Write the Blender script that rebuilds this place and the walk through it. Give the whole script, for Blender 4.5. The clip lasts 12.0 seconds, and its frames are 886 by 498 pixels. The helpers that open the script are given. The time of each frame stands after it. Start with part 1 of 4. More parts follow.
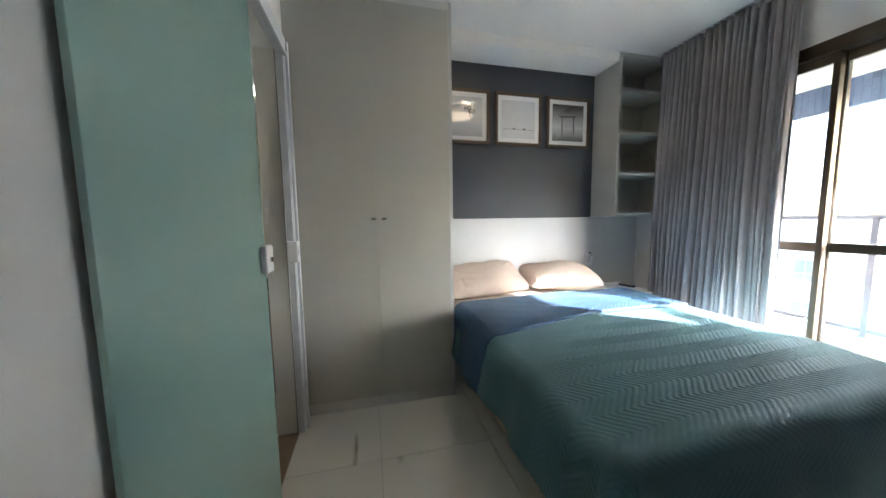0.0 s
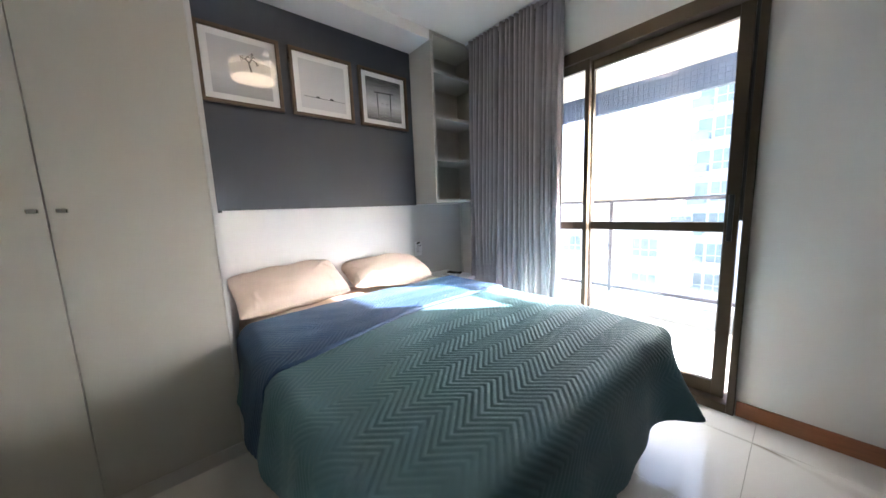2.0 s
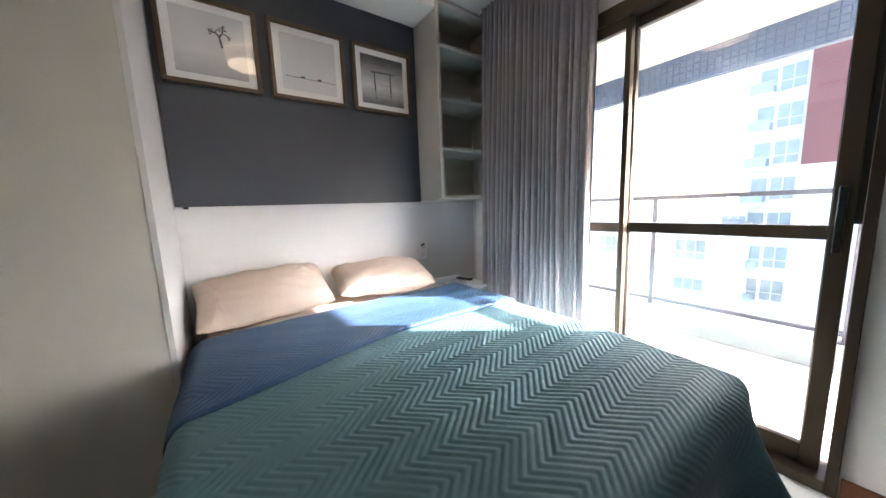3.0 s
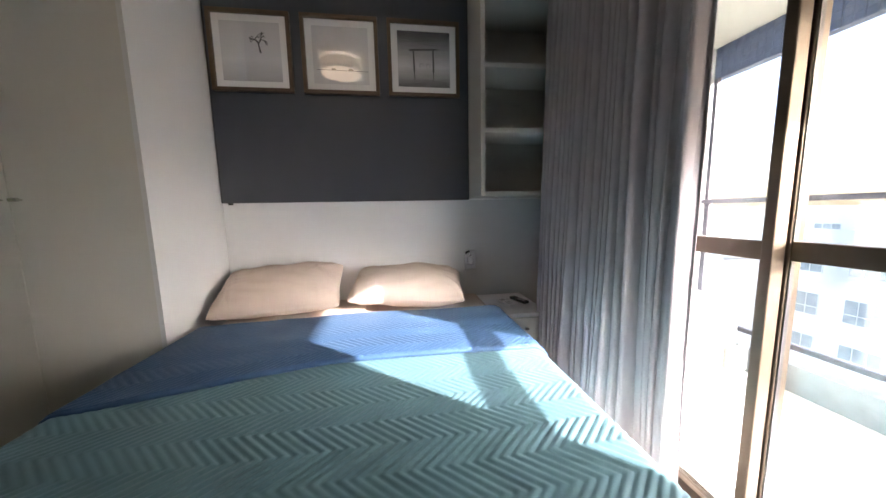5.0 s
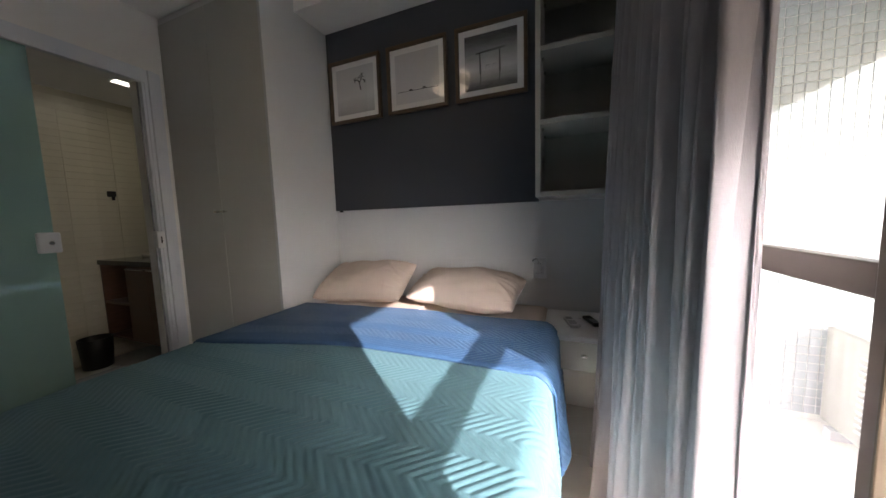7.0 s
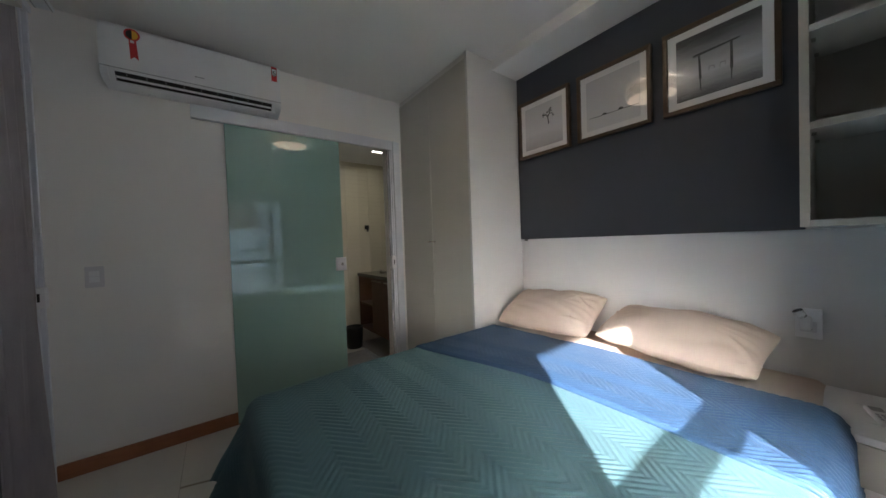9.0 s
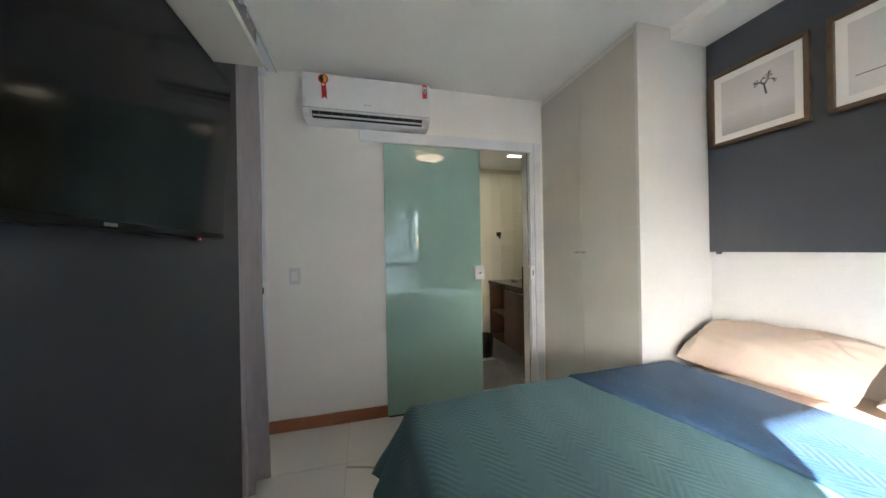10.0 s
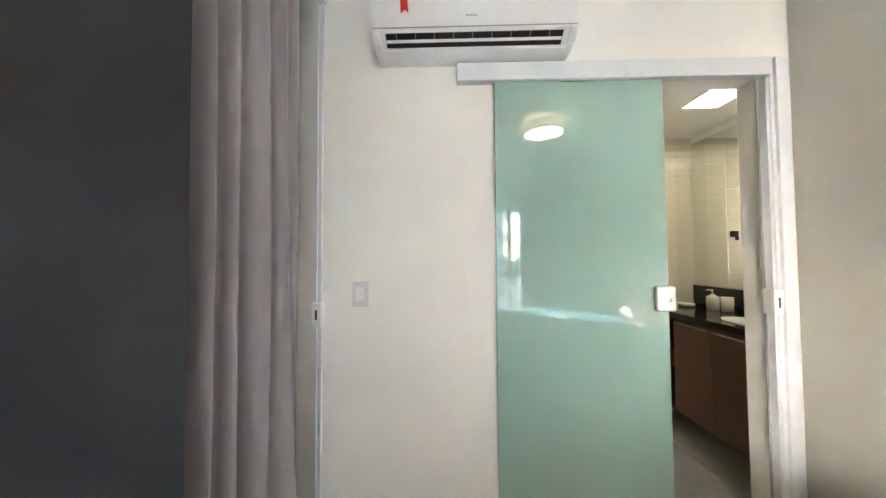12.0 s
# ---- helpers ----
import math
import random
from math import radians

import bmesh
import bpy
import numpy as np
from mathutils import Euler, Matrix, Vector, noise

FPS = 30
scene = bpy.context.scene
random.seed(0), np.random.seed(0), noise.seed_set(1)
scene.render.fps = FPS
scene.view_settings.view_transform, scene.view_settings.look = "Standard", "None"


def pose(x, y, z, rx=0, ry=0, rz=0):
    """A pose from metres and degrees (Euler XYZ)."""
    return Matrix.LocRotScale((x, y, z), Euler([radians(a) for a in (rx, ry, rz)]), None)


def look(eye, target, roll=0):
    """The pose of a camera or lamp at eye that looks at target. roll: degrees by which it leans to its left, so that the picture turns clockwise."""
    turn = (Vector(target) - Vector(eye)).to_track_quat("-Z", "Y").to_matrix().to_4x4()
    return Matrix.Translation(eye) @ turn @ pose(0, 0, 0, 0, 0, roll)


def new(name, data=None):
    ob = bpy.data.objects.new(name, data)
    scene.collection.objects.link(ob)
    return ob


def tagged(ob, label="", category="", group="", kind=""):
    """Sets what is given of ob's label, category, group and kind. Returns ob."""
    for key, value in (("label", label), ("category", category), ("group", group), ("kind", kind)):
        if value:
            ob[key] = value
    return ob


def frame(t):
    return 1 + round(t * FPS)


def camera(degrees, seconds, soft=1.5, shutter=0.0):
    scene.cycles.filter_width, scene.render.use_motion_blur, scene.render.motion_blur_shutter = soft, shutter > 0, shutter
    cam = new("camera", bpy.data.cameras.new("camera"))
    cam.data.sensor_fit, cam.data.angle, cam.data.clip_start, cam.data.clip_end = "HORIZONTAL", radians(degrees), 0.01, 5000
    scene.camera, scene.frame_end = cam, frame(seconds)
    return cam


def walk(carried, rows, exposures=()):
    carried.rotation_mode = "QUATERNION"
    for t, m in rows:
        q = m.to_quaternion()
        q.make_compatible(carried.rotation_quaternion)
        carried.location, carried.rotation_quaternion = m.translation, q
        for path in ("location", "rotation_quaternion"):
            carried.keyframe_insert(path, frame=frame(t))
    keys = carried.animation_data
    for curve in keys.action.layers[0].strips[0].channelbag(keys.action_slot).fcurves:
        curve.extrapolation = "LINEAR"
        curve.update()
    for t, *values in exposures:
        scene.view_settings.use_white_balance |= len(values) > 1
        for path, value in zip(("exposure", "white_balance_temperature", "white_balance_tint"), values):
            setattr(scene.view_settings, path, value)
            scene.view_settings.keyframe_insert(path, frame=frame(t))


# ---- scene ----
cam = camera(110.9, 12.0)
PATH = [
    (0, (0.325, 0.4, 1.221), (0.791, 2.336, 1.03), -0.8),
    (0.5, (0.424, 0.481, 1.196), (1.209, 2.31, 0.997), -1.1),
    (1, (0.489, 0.544, 1.195), (1.543, 2.229, 0.973), -1.2),
    (1.5, (0.592, 0.554, 1.198), (1.801, 2.129, 0.957), -1.9),
    (2, (0.739, 0.622, 1.186), (2.017, 2.138, 0.924), -2.3),
    (2.5, (0.921, 0.726, 1.195), (2.161, 2.271, 0.919), -2.4),
    (3, (1.097, 0.783, 1.174), (2.223, 2.414, 0.906), -2.1),
    (3.5, (1.328, 0.782, 1.17), (2.229, 2.548, 0.901), -1.8),
    (5.5, (2.079, 0.948, 1.139), (2.124, 2.934, 0.908), -1.0),
    (6, (2.259, 0.957, 1.123), (2.05, 2.934, 0.909), -1.0),
    (6.5, (2.404, 1.003, 1.118), (1.927, 2.934, 0.913), -1.3),
    (8.3, (2.542, 0.94, 1.215), (1.214, 2.431, 1.117), -2.4),
    (8.5, (2.521, 0.921, 1.217), (1.12, 2.346, 1.137), -2.4),
    (9, (2.467, 0.905, 1.226), (0.861, 2.097, 1.181), -2.0),
    (9.5, (2.382, 0.868, 1.256), (0.58, 1.736, 1.231), -1.5),
    (10, (2.268, 0.82, 1.27), (0.333, 1.325, 1.273), -1.0),
    (10.5, (2.075, 0.775, 1.277), (0.085, 0.966, 1.295), -0.2),
    (11, (1.896, 0.76, 1.283), (-0.104, 0.72, 1.299), 0.2),
    (11.5, (1.647, 0.761, 1.302), (-0.349, 0.638, 1.313), -0.1),
    (12, (1.327, 0.768, 1.263), (-0.672, 0.721, 1.325), -0.4),
]
EXPOSURES = [(0, 3.6, 5950, 12), (0.5, 3.48, 6000, 15), (1, 3.56, 6050, 16), (2, 3.68, 6120, 18), (2.5, 3.62, 6150, 18), (3.5, 3.32, 6200, 19), (5.5, 2.6, 6400, 20), (6, 2.23, 6400, 20),
             (6.5, 1.82, 6450, 20), (8.5, 2.02, 5900, 16), (9, 2.53, 6200, 16), (9.5, 3.14, 6300, 15), (10, 3.8, 6300, 13), (10.5, 4.27, 6380, 13), (11, 4.58, 6480, 13), (12, 4.94, 6550, 14)]
walk(cam, [(t, look(eye, target, roll)) for t, eye, target, roll in PATH], EXPOSURES)

# ---- world and large lights ----
SUN_DIR = Vector((-0.760, 0.650, -0.387)).normalized()      # the way the sunlight travels
world = bpy.data.worlds.new("sky")
scene.world = world
world.use_nodes = True
wn = world.node_tree.nodes
sky = wn.new("ShaderNodeTexSky")
sky.sky_type, sky.sun_disc = "NISHITA", False
sky.sun_elevation = math.asin(-SUN_DIR.z)
sky.sun_rotation = math.atan2(-SUN_DIR.x, -SUN_DIR.y)
sky.dust_density = 2.5
wn["Background"].inputs["Strength"].default_value = 0.125
world.node_tree.links.new(sky.outputs["Color"], wn["Background"].inputs["Color"])

sun_data = bpy.data.lights.new("sun", "SUN")
sun_data.energy, sun_data.angle, sun_data.color = 5.0, radians(0.55), (1.0, 0.95, 0.87)
sun = new("sun", sun_data)
sun.matrix_world = look((20, -17, 12), Vector((20, -17, 12)) + SUN_DIR)


def area_lamp(name, m, sx, sy, power, colour):
    data = bpy.data.lights.new(name, "AREA")
    data.shape, data.size, data.size_y, data.energy, data.color = "RECTANGLE", sx, sy, power, colour
    ob = new(name, data)
    ob.matrix_world = m
    return ob


# bulb of the drum lamp and the bathroom ceiling panel
bulb_data = bpy.data.lights.new("drum_lamp_bulb", "POINT")
bulb_data.energy, bulb_data.color, bulb_data.shadow_soft_size = 0.5, (1.0, 0.83, 0.60), 0.04
bulb = new("drum_lamp_bulb", bulb_data)
bulb.location = (1.47, 1.67, 2.495)
area_lamp("bathroom_panel_light", pose(-0.588, 2.42, 2.238, 0, 0, 0), 0.2, 0.2, 0.07, (1.0, 0.88, 0.48))


# ---- materials ----
def mat(name, colour, rough=0.5, metal=0.0, vary=0.06, scale=6.0, bump=0.0, bump_scale=200.0, spec=0.5, coat=0.0, stretch=(1, 1, 1), rough_vary=0.08):
    """A plain surface with two scales of variation in colour, a little in gloss, and a fine relief."""
    m = bpy.data.materials.new(name)
    m.use_nodes = True
    nt = m.node_tree
    b = nt.nodes["Principled BSDF"]
    b.inputs["Metallic"].default_value = metal
    b.inputs["Specular IOR Level"].default_value = spec
    b.inputs["Coat Weight"].default_value = coat
    b.inputs["Coat Roughness"].default_value = 0.05
    co = nt.nodes.new("ShaderNodeTexCoord")
    mp = nt.nodes.new("ShaderNodeMapping")
    mp.inputs["Scale"].default_value = stretch
    nt.links.new(co.outputs["Object"], mp.inputs["Vector"])
    big = nt.nodes.new("ShaderNodeTexNoise")
    big.inputs["Scale"].default_value, big.inputs["Detail"].default_value = scale, 5
    fine = nt.nodes.new("ShaderNodeTexNoise")
    fine.inputs["Scale"].default_value, fine.inputs["Detail"].default_value = bump_scale, 3
    for n in (big, fine):
        nt.links.new(mp.outputs["Vector"], n.inputs["Vector"])
    add = nt.nodes.new("ShaderNodeMath")
    add.operation = "MULTIPLY_ADD"
    add.inputs[1].default_value = 0.4
    nt.links.new(fine.outputs["Fac"], add.inputs[0])
    nt.links.new(big.outputs["Fac"], add.inputs[2])
    ramp = nt.nodes.new("ShaderNodeMapRange")
    ramp.inputs["From Min"].default_value, ramp.inputs["From Max"].default_value = 0.4, 1.0
    ramp.inputs["To Min"].default_value, ramp.inputs["To Max"].default_value = 1 - vary, 1 + vary
    nt.links.new(add.outputs[0], ramp.inputs["Value"])
    mul = nt.nodes.new("ShaderNodeVectorMath")
    mul.operation = "SCALE"
    mul.inputs[0].default_value = colour
    nt.links.new(ramp.outputs[0], mul.inputs["Scale"])
    nt.links.new(mul.outputs[0], b.inputs["Base Color"])
    rr = nt.nodes.new("ShaderNodeMapRange")
    rr.inputs["To Min"].default_value, rr.inputs["To Max"].default_value = max(0.0, rough - rough_vary), min(1.0, rough + rough_vary)
    nt.links.new(big.outputs["Fac"], rr.inputs["Value"])
    nt.links.new(rr.outputs[0], b.inputs["Roughness"])
    if bump:
        bp = nt.nodes.new("ShaderNodeBump")
        bp.inputs["Strength"].default_value, bp.inputs["Distance"].default_value = bump, 0.002
        nt.links.new(fine.outputs["Fac"], bp.inputs["Height"])
        nt.links.new(bp.outputs[0], b.inputs["Normal"])
    return m


def woven(m, sheen, tint):
    """Give a cloth the soft bright rim of its fibres."""
    b = m.node_tree.nodes["Principled BSDF"]
    b.inputs["Sheen Weight"].default_value, b.inputs["Sheen Roughness"].default_value = sheen, 0.45
    b.inputs["Sheen Tint"].default_value = (*tint, 1)
    return m


def emitter(name, colour, strength):
    m = bpy.data.materials.new(name)
    m.use_nodes = True
    b = m.node_tree.nodes["Principled BSDF"]
    b.inputs["Base Color"].default_value = (0.9, 0.88, 0.82, 1)
    b.inputs["Emission Color"].default_value = (*colour, 1)
    b.inputs["Emission Strength"].default_value = strength
    return m


def clear_glass(name, tint=(1, 1, 1), rough=0.0):
    m = bpy.data.materials.new(name)
    m.use_nodes = True
    b = m.node_tree.nodes["Principled BSDF"]
    b.inputs["Base Color"].default_value = (*tint, 1)
    b.inputs["Transmission Weight"].default_value = 1.0
    b.inputs["Roughness"].default_value = rough
    b.inputs["IOR"].default_value = 1.45
    return m


WALL = mat("white_wall_paint", (0.86, 0.85, 0.83), 0.55, vary=0.02, scale=1.5, bump=0.15, bump_scale=260)
CEIL = mat("white_ceiling_paint", (0.83, 0.83, 0.815), 0.7, vary=0.02, scale=1.2, bump=0.1, bump_scale=240)
LAMINATE = mat("warm_white_laminate", (0.53, 0.518, 0.475), 0.38, vary=0.025, scale=3, bump=0.12, bump_scale=420, stretch=(1, 1, 0.15))
LAMINATE_EDGE = mat("laminate_edge", (0.68, 0.67, 0.65), 0.45, vary=0.02)
SLATE = mat("slate_grey_board", (0.052, 0.058, 0.070), 0.5, vary=0.05, scale=2, bump=0.08, bump_scale=300)
TV_WALL = mat("graphite_board", (0.019, 0.020, 0.025), 0.5, vary=0.05, scale=1.5, bump=0.1, bump_scale=300)
BRONZE = mat("dark_bronze_aluminium", (0.064, 0.046, 0.030), 0.36, metal=0.5, vary=0.06, scale=4)
WHITE_ALU = mat("white_aluminium", (0.72, 0.75, 0.80), 0.3, vary=0.02, scale=4)
PLATE_PLASTIC = mat("pale_grey_plastic", (0.68, 0.68, 0.71), 0.35, vary=0.02, scale=8)
WHITE_PLASTIC = mat("white_plastic", (0.80, 0.81, 0.83), 0.3, vary=0.015, scale=8)
GREY_PLASTIC = mat("grey_plastic", (0.35, 0.36, 0.38), 0.4, vary=0.05)
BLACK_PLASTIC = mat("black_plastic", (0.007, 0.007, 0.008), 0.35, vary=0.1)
CHROME = mat("brushed_chrome", (0.62, 0.61, 0.58), 0.25, metal=1.0, vary=0.05, scale=30)
TV_PLASTIC = mat("matt_black_plastic", (0.004, 0.004, 0.0045), 0.45, vary=0.1, spec=0.15)
SCREEN = mat("tv_screen", (0.003, 0.0035, 0.004), 0.10, vary=0.05, scale=3, rough_vary=0.02, spec=0.18)
BASE_WOOD = mat("terracotta_wood", (0.30, 0.115, 0.05), 0.42, vary=0.14, scale=9, bump=0.1, bump_scale=150, stretch=(1, 1, 8))
GREEN_GLASS = mat("green_lacquered_glass", (0.32, 0.50, 0.455), 0.006, vary=0.02, scale=1.0, spec=1.0, rough_vary=0.003)
GLASS_EDGE = mat("green_glass_edge", (0.10, 0.30, 0.22), 0.15, vary=0.05)
PANE = clear_glass("window_glass", (0.96, 0.985, 0.98))
LINEN = mat("beige_cotton", (0.52, 0.43, 0.365), 0.85, vary=0.05, scale=9, bump=0.2, bump_scale=900, spec=0.2)
BED_BASE = mat("beige_upholstery", (0.48, 0.42, 0.35), 0.8, vary=0.06, scale=8, bump=0.4, bump_scale=500, spec=0.2)
MATTRESS = mat("white_ticking", (0.7, 0.68, 0.64), 0.85, vary=0.04, bump=0.3, bump_scale=500, spec=0.2)
TEAL = woven(mat("teal_quilted_cotton", (0.086, 0.178, 0.208), 0.56, vary=0.10, scale=5, bump=0.25, bump_scale=900, spec=0.45), 0.14, (0.55, 0.80, 0.88))
BLUE = woven(mat("blue_quilted_cotton", (0.023, 0.064, 0.140), 0.60, vary=0.10, scale=5, bump=0.25, bump_scale=900, spec=0.4), 0.12, (0.5, 0.7, 0.95))
FRAME_WOOD = mat("dark_walnut_frame", (0.10, 0.062, 0.034), 0.4, vary=0.2, scale=20, bump=0.1, bump_scale=200)
PASSE = mat("white_passepartout", (0.85, 0.85, 0.85), 0.8, vary=0.01, bump=0.05, bump_scale=500)
GRANITE = mat("black_granite", (0.012, 0.012, 0.013), 0.12, vary=0.5, scale=160, bump_scale=400, rough_vary=0.03)
WALNUT = mat("brown_wood_laminate", (0.13, 0.06, 0.036), 0.4, vary=0.25, scale=10, bump=0.1, bump_scale=120, stretch=(1, 1, 8))
BATH_TILE = mat("white_glazed_tile", (0.70, 0.66, 0.54), 0.28, vary=0.03, scale=3)
BEAM_GROUT = mat("beam_grout", (0.12, 0.14, 0.17), 0.8, vary=0.06, scale=20)
PALE_GROUT = mat("pale_mosaic_grout", (0.50, 0.51, 0.50), 0.8, vary=0.05, scale=20)
PALE_MOSAIC = mat("pale_grey_mosaic", (0.27, 0.31, 0.33), 0.25, vary=0.12, scale=9)
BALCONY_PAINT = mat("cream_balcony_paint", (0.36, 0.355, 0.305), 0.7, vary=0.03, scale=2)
BATH_GROUT = mat("cream_grout", (0.58, 0.54, 0.43), 0.7, vary=0.05, scale=20)
GROUT = mat("grey_grout", (0.45, 0.43, 0.39), 0.85, vary=0.06, scale=20)
MIRROR = mat("mirror", (0.86, 0.88, 0.87), 0.01, metal=1.0, vary=0.0, rough_vary=0.005)
GREY_MAT = mat("grey_rug", (0.30, 0.30, 0.31), 0.95, vary=0.12, scale=30, bump=0.5, bump_scale=300, spec=0.1)
CONCRETE = mat("pale_concrete", (0.40, 0.40, 0.38), 0.8, vary=0.08, scale=2, bump=0.2, bump_scale=90)
BALCONY_TILE = mat("pale_balcony_tile", (0.70, 0.69, 0.65), 0.22, vary=0.05, scale=4, rough_vary=0.06)
# same tile as the pale mosaic; the blue of the haze is in its colour
HAZED_MOSAIC = mat("haze_tinted_mosaic", (0.060, 0.085, 0.145), 0.2, vary=0.12, scale=7)
LAMP_GLOW = emitter("lamp_glow", (1.0, 0.76, 0.50), 0.55)
RED_GLOW = emitter("red_standby", (1.0, 0.02, 0.02), 0.6)
WHITE_BOARD = mat("white_laminate_board", (0.60, 0.605, 0.605), 0.4, vary=0.015, scale=2)
PANEL_GLOW = emitter("panel_glow", (1.0, 0.94, 0.80), 0.9)


def marble_material():
    """White polished porcelain with thin grey and ochre veins; each tile is shifted by its own random number."""
    m = mat("white_marble_tile", (0.78, 0.765, 0.725), 0.09, vary=0.03, scale=1.4, rough_vary=0.03)
    nt = m.node_tree
    b = nt.nodes["Principled BSDF"]
    co = nt.nodes.new("ShaderNodeTexCoord")
    info = nt.nodes.new("ShaderNodeObjectInfo")
    off = nt.nodes.new("ShaderNodeVectorMath")
    off.operation = "MULTIPLY_ADD"
    comb = nt.nodes.new("ShaderNodeCombineXYZ")
    for i in range(3):
        nt.links.new(info.outputs["Random"], comb.inputs[i])
    off.inputs[1].default_value = (17, 9, 5)
    nt.links.new(comb.outputs[0], off.inputs[0])
    nt.links.new(co.outputs["Object"], off.inputs[2])
    warp = nt.nodes.new("ShaderNodeMapping")
    warp.inputs["Scale"].default_value = (1.0, 0.38, 1.0)
    warp.inputs["Rotation"].default_value = (0, 0, radians(38))
    nt.links.new(off.outputs[0], warp.inputs["Vector"])
    vein = nt.nodes.new("ShaderNodeTexNoise")
    vein.inputs["Scale"].default_value, vein.inputs["Detail"].default_value = 0.95, 2.0
    vein.inputs["Roughness"].default_value, vein.inputs["Distortion"].default_value = 0.42, 0.25
    nt.links.new(warp.outputs[0], vein.inputs["Vector"])
    sub = nt.nodes.new("ShaderNodeMath")
    sub.operation = "SUBTRACT"
    sub.inputs[1].default_value = 0.5
    nt.links.new(vein.outputs["Fac"], sub.inputs[0])
    ab = nt.nodes.new("ShaderNodeMath")
    ab.operation = "ABSOLUTE"
    nt.links.new(sub.outputs[0], ab.inputs[0])
    ramp = nt.nodes.new("ShaderNodeValToRGB")
    ramp.color_ramp.elements[0].position, ramp.color_ramp.elements[0].color = 0.0, (0.36, 0.32, 0.27, 1)
    ramp.color_ramp.elements[1].position, ramp.color_ramp.elements[1].color = 0.0065, (1, 1, 1, 1)
    nt.links.new(ab.outputs[0], ramp.inputs["Fac"])
    fade = nt.nodes.new("ShaderNodeTexNoise")
    fade.inputs["Scale"].default_value = 3.0
    nt.links.new(off.outputs[0], fade.inputs["Vector"])
    fr = nt.nodes.new("ShaderNodeMapRange")
    fr.inputs["From Min"].default_value, fr.inputs["From Max"].default_value = 0.47, 0.59
    nt.links.new(fade.outputs["Fac"], fr.inputs["Value"])
    mix = nt.nodes.new("ShaderNodeMix")
    mix.data_type, mix.blend_type = "RGBA", "MULTIPLY"
    link = b.inputs["Base Color"].links[0]
    nt.links.new(fr.outputs[0], mix.inputs[0])
    nt.links.new(link.from_socket, mix.inputs[6])
    nt.links.new(ramp.outputs["Color"], mix.inputs[7])
    nt.links.new(mix.outputs[2], b.inputs["Base Color"])
    return m


MARBLE = marble_material()


def curtain_material():
    m = mat("grey_linen_weave", (0.355, 0.33, 0.345), 0.9, vary=0.10, scale=40, bump=0.3, bump_scale=500, spec=0.1, stretch=(1, 1, 0.2))
    nt = m.node_tree
    b = nt.nodes["Principled BSDF"]
    tr = nt.nodes.new("ShaderNodeBsdfTranslucent")
    tr.inputs["Color"].default_value = (0.42, 0.39, 0.40, 1)
    tp = nt.nodes.new("ShaderNodeBsdfTransparent")
    mix, mix2 = nt.nodes.new("ShaderNodeMixShader"), nt.nodes.new("ShaderNodeMixShader")
    mix.inputs[0].default_value, mix2.inputs[0].default_value = 0.13, 0.02
    nt.links.new(b.outputs[0], mix.inputs[1])
    nt.links.new(tr.outputs[0], mix.inputs[2])
    nt.links.new(mix.outputs[0], mix2.inputs[1])
    nt.links.new(tp.outputs[0], mix2.inputs[2])
    nt.links.new(mix2.outputs[0], nt.nodes["Material Output"].inputs["Surface"])
    return m


CURTAIN = curtain_material()

# ---- mesh helpers ----
ORIGIN = {}


def thing(name, at, label, category, group="", kind=""):
    ob = new(name)
    ob.location = at
    ob.empty_display_size = 0.05
    ORIGIN[ob.name] = Vector(at)
    return tagged(ob, label, category, group, kind)


def part(name, bm, material, parent=None, label="", smooth=False):
    """Link a bmesh, given in the room's coordinates, as one mesh object under a thing or a part."""
    at = ORIGIN[parent.name] if parent else Vector((0, 0, 0))
    if parent:
        bmesh.ops.translate(bm, verts=bm.verts, vec=-at)
    me = bpy.data.meshes.new(name)
    bm.to_mesh(me)
    bm.free()
    me.materials.append(material)
    if smooth:
        me.polygons.foreach_set("use_smooth", [True] * len(me.polygons))
    ob = new(name, me)
    if parent:
        ob.parent = parent
    ORIGIN[ob.name] = at
    if label:
        ob["label"] = label
    return ob


def box(bm, x0, x1, y0, y1, z0, z1, bevel=0.0, seg=2):
    vs = [bm.verts.new((x, y, z)) for x in (x0, x1) for y in (y0, y1) for z in (z0, z1)]
    fs = [bm.faces.new([vs[i] for i in q]) for q in ((0, 1, 3, 2), (4, 6, 7, 5), (0, 4, 5, 1), (2, 3, 7, 6), (0, 2, 6, 4), (1, 5, 7, 3))]
    if bevel:
        es = list({e for f in fs for e in f.edges})
        bmesh.ops.bevel(bm, geom=es, offset=bevel, segments=seg, profile=0.5, affect="EDGES")
    return bm


def boxes(*dims, bevel=0.0):
    bm = bmesh.new()
    for d in dims:
        box(bm, *d, bevel=bevel)
    return bm


def cyl(bm, base, axis, r0, r1, length, seg=24, cap=True):
    """A tapered round bar from base along axis."""
    q = Vector((0, 0, 1)).rotation_difference(Vector(axis).normalized()).to_matrix().to_4x4()
    m = Matrix.Translation(base) @ q @ Matrix.Translation((0, 0, length / 2))
    bmesh.ops.create_cone(bm, cap_ends=cap, segments=seg, radius1=r0, radius2=r1, depth=length, matrix=m)
    return bm


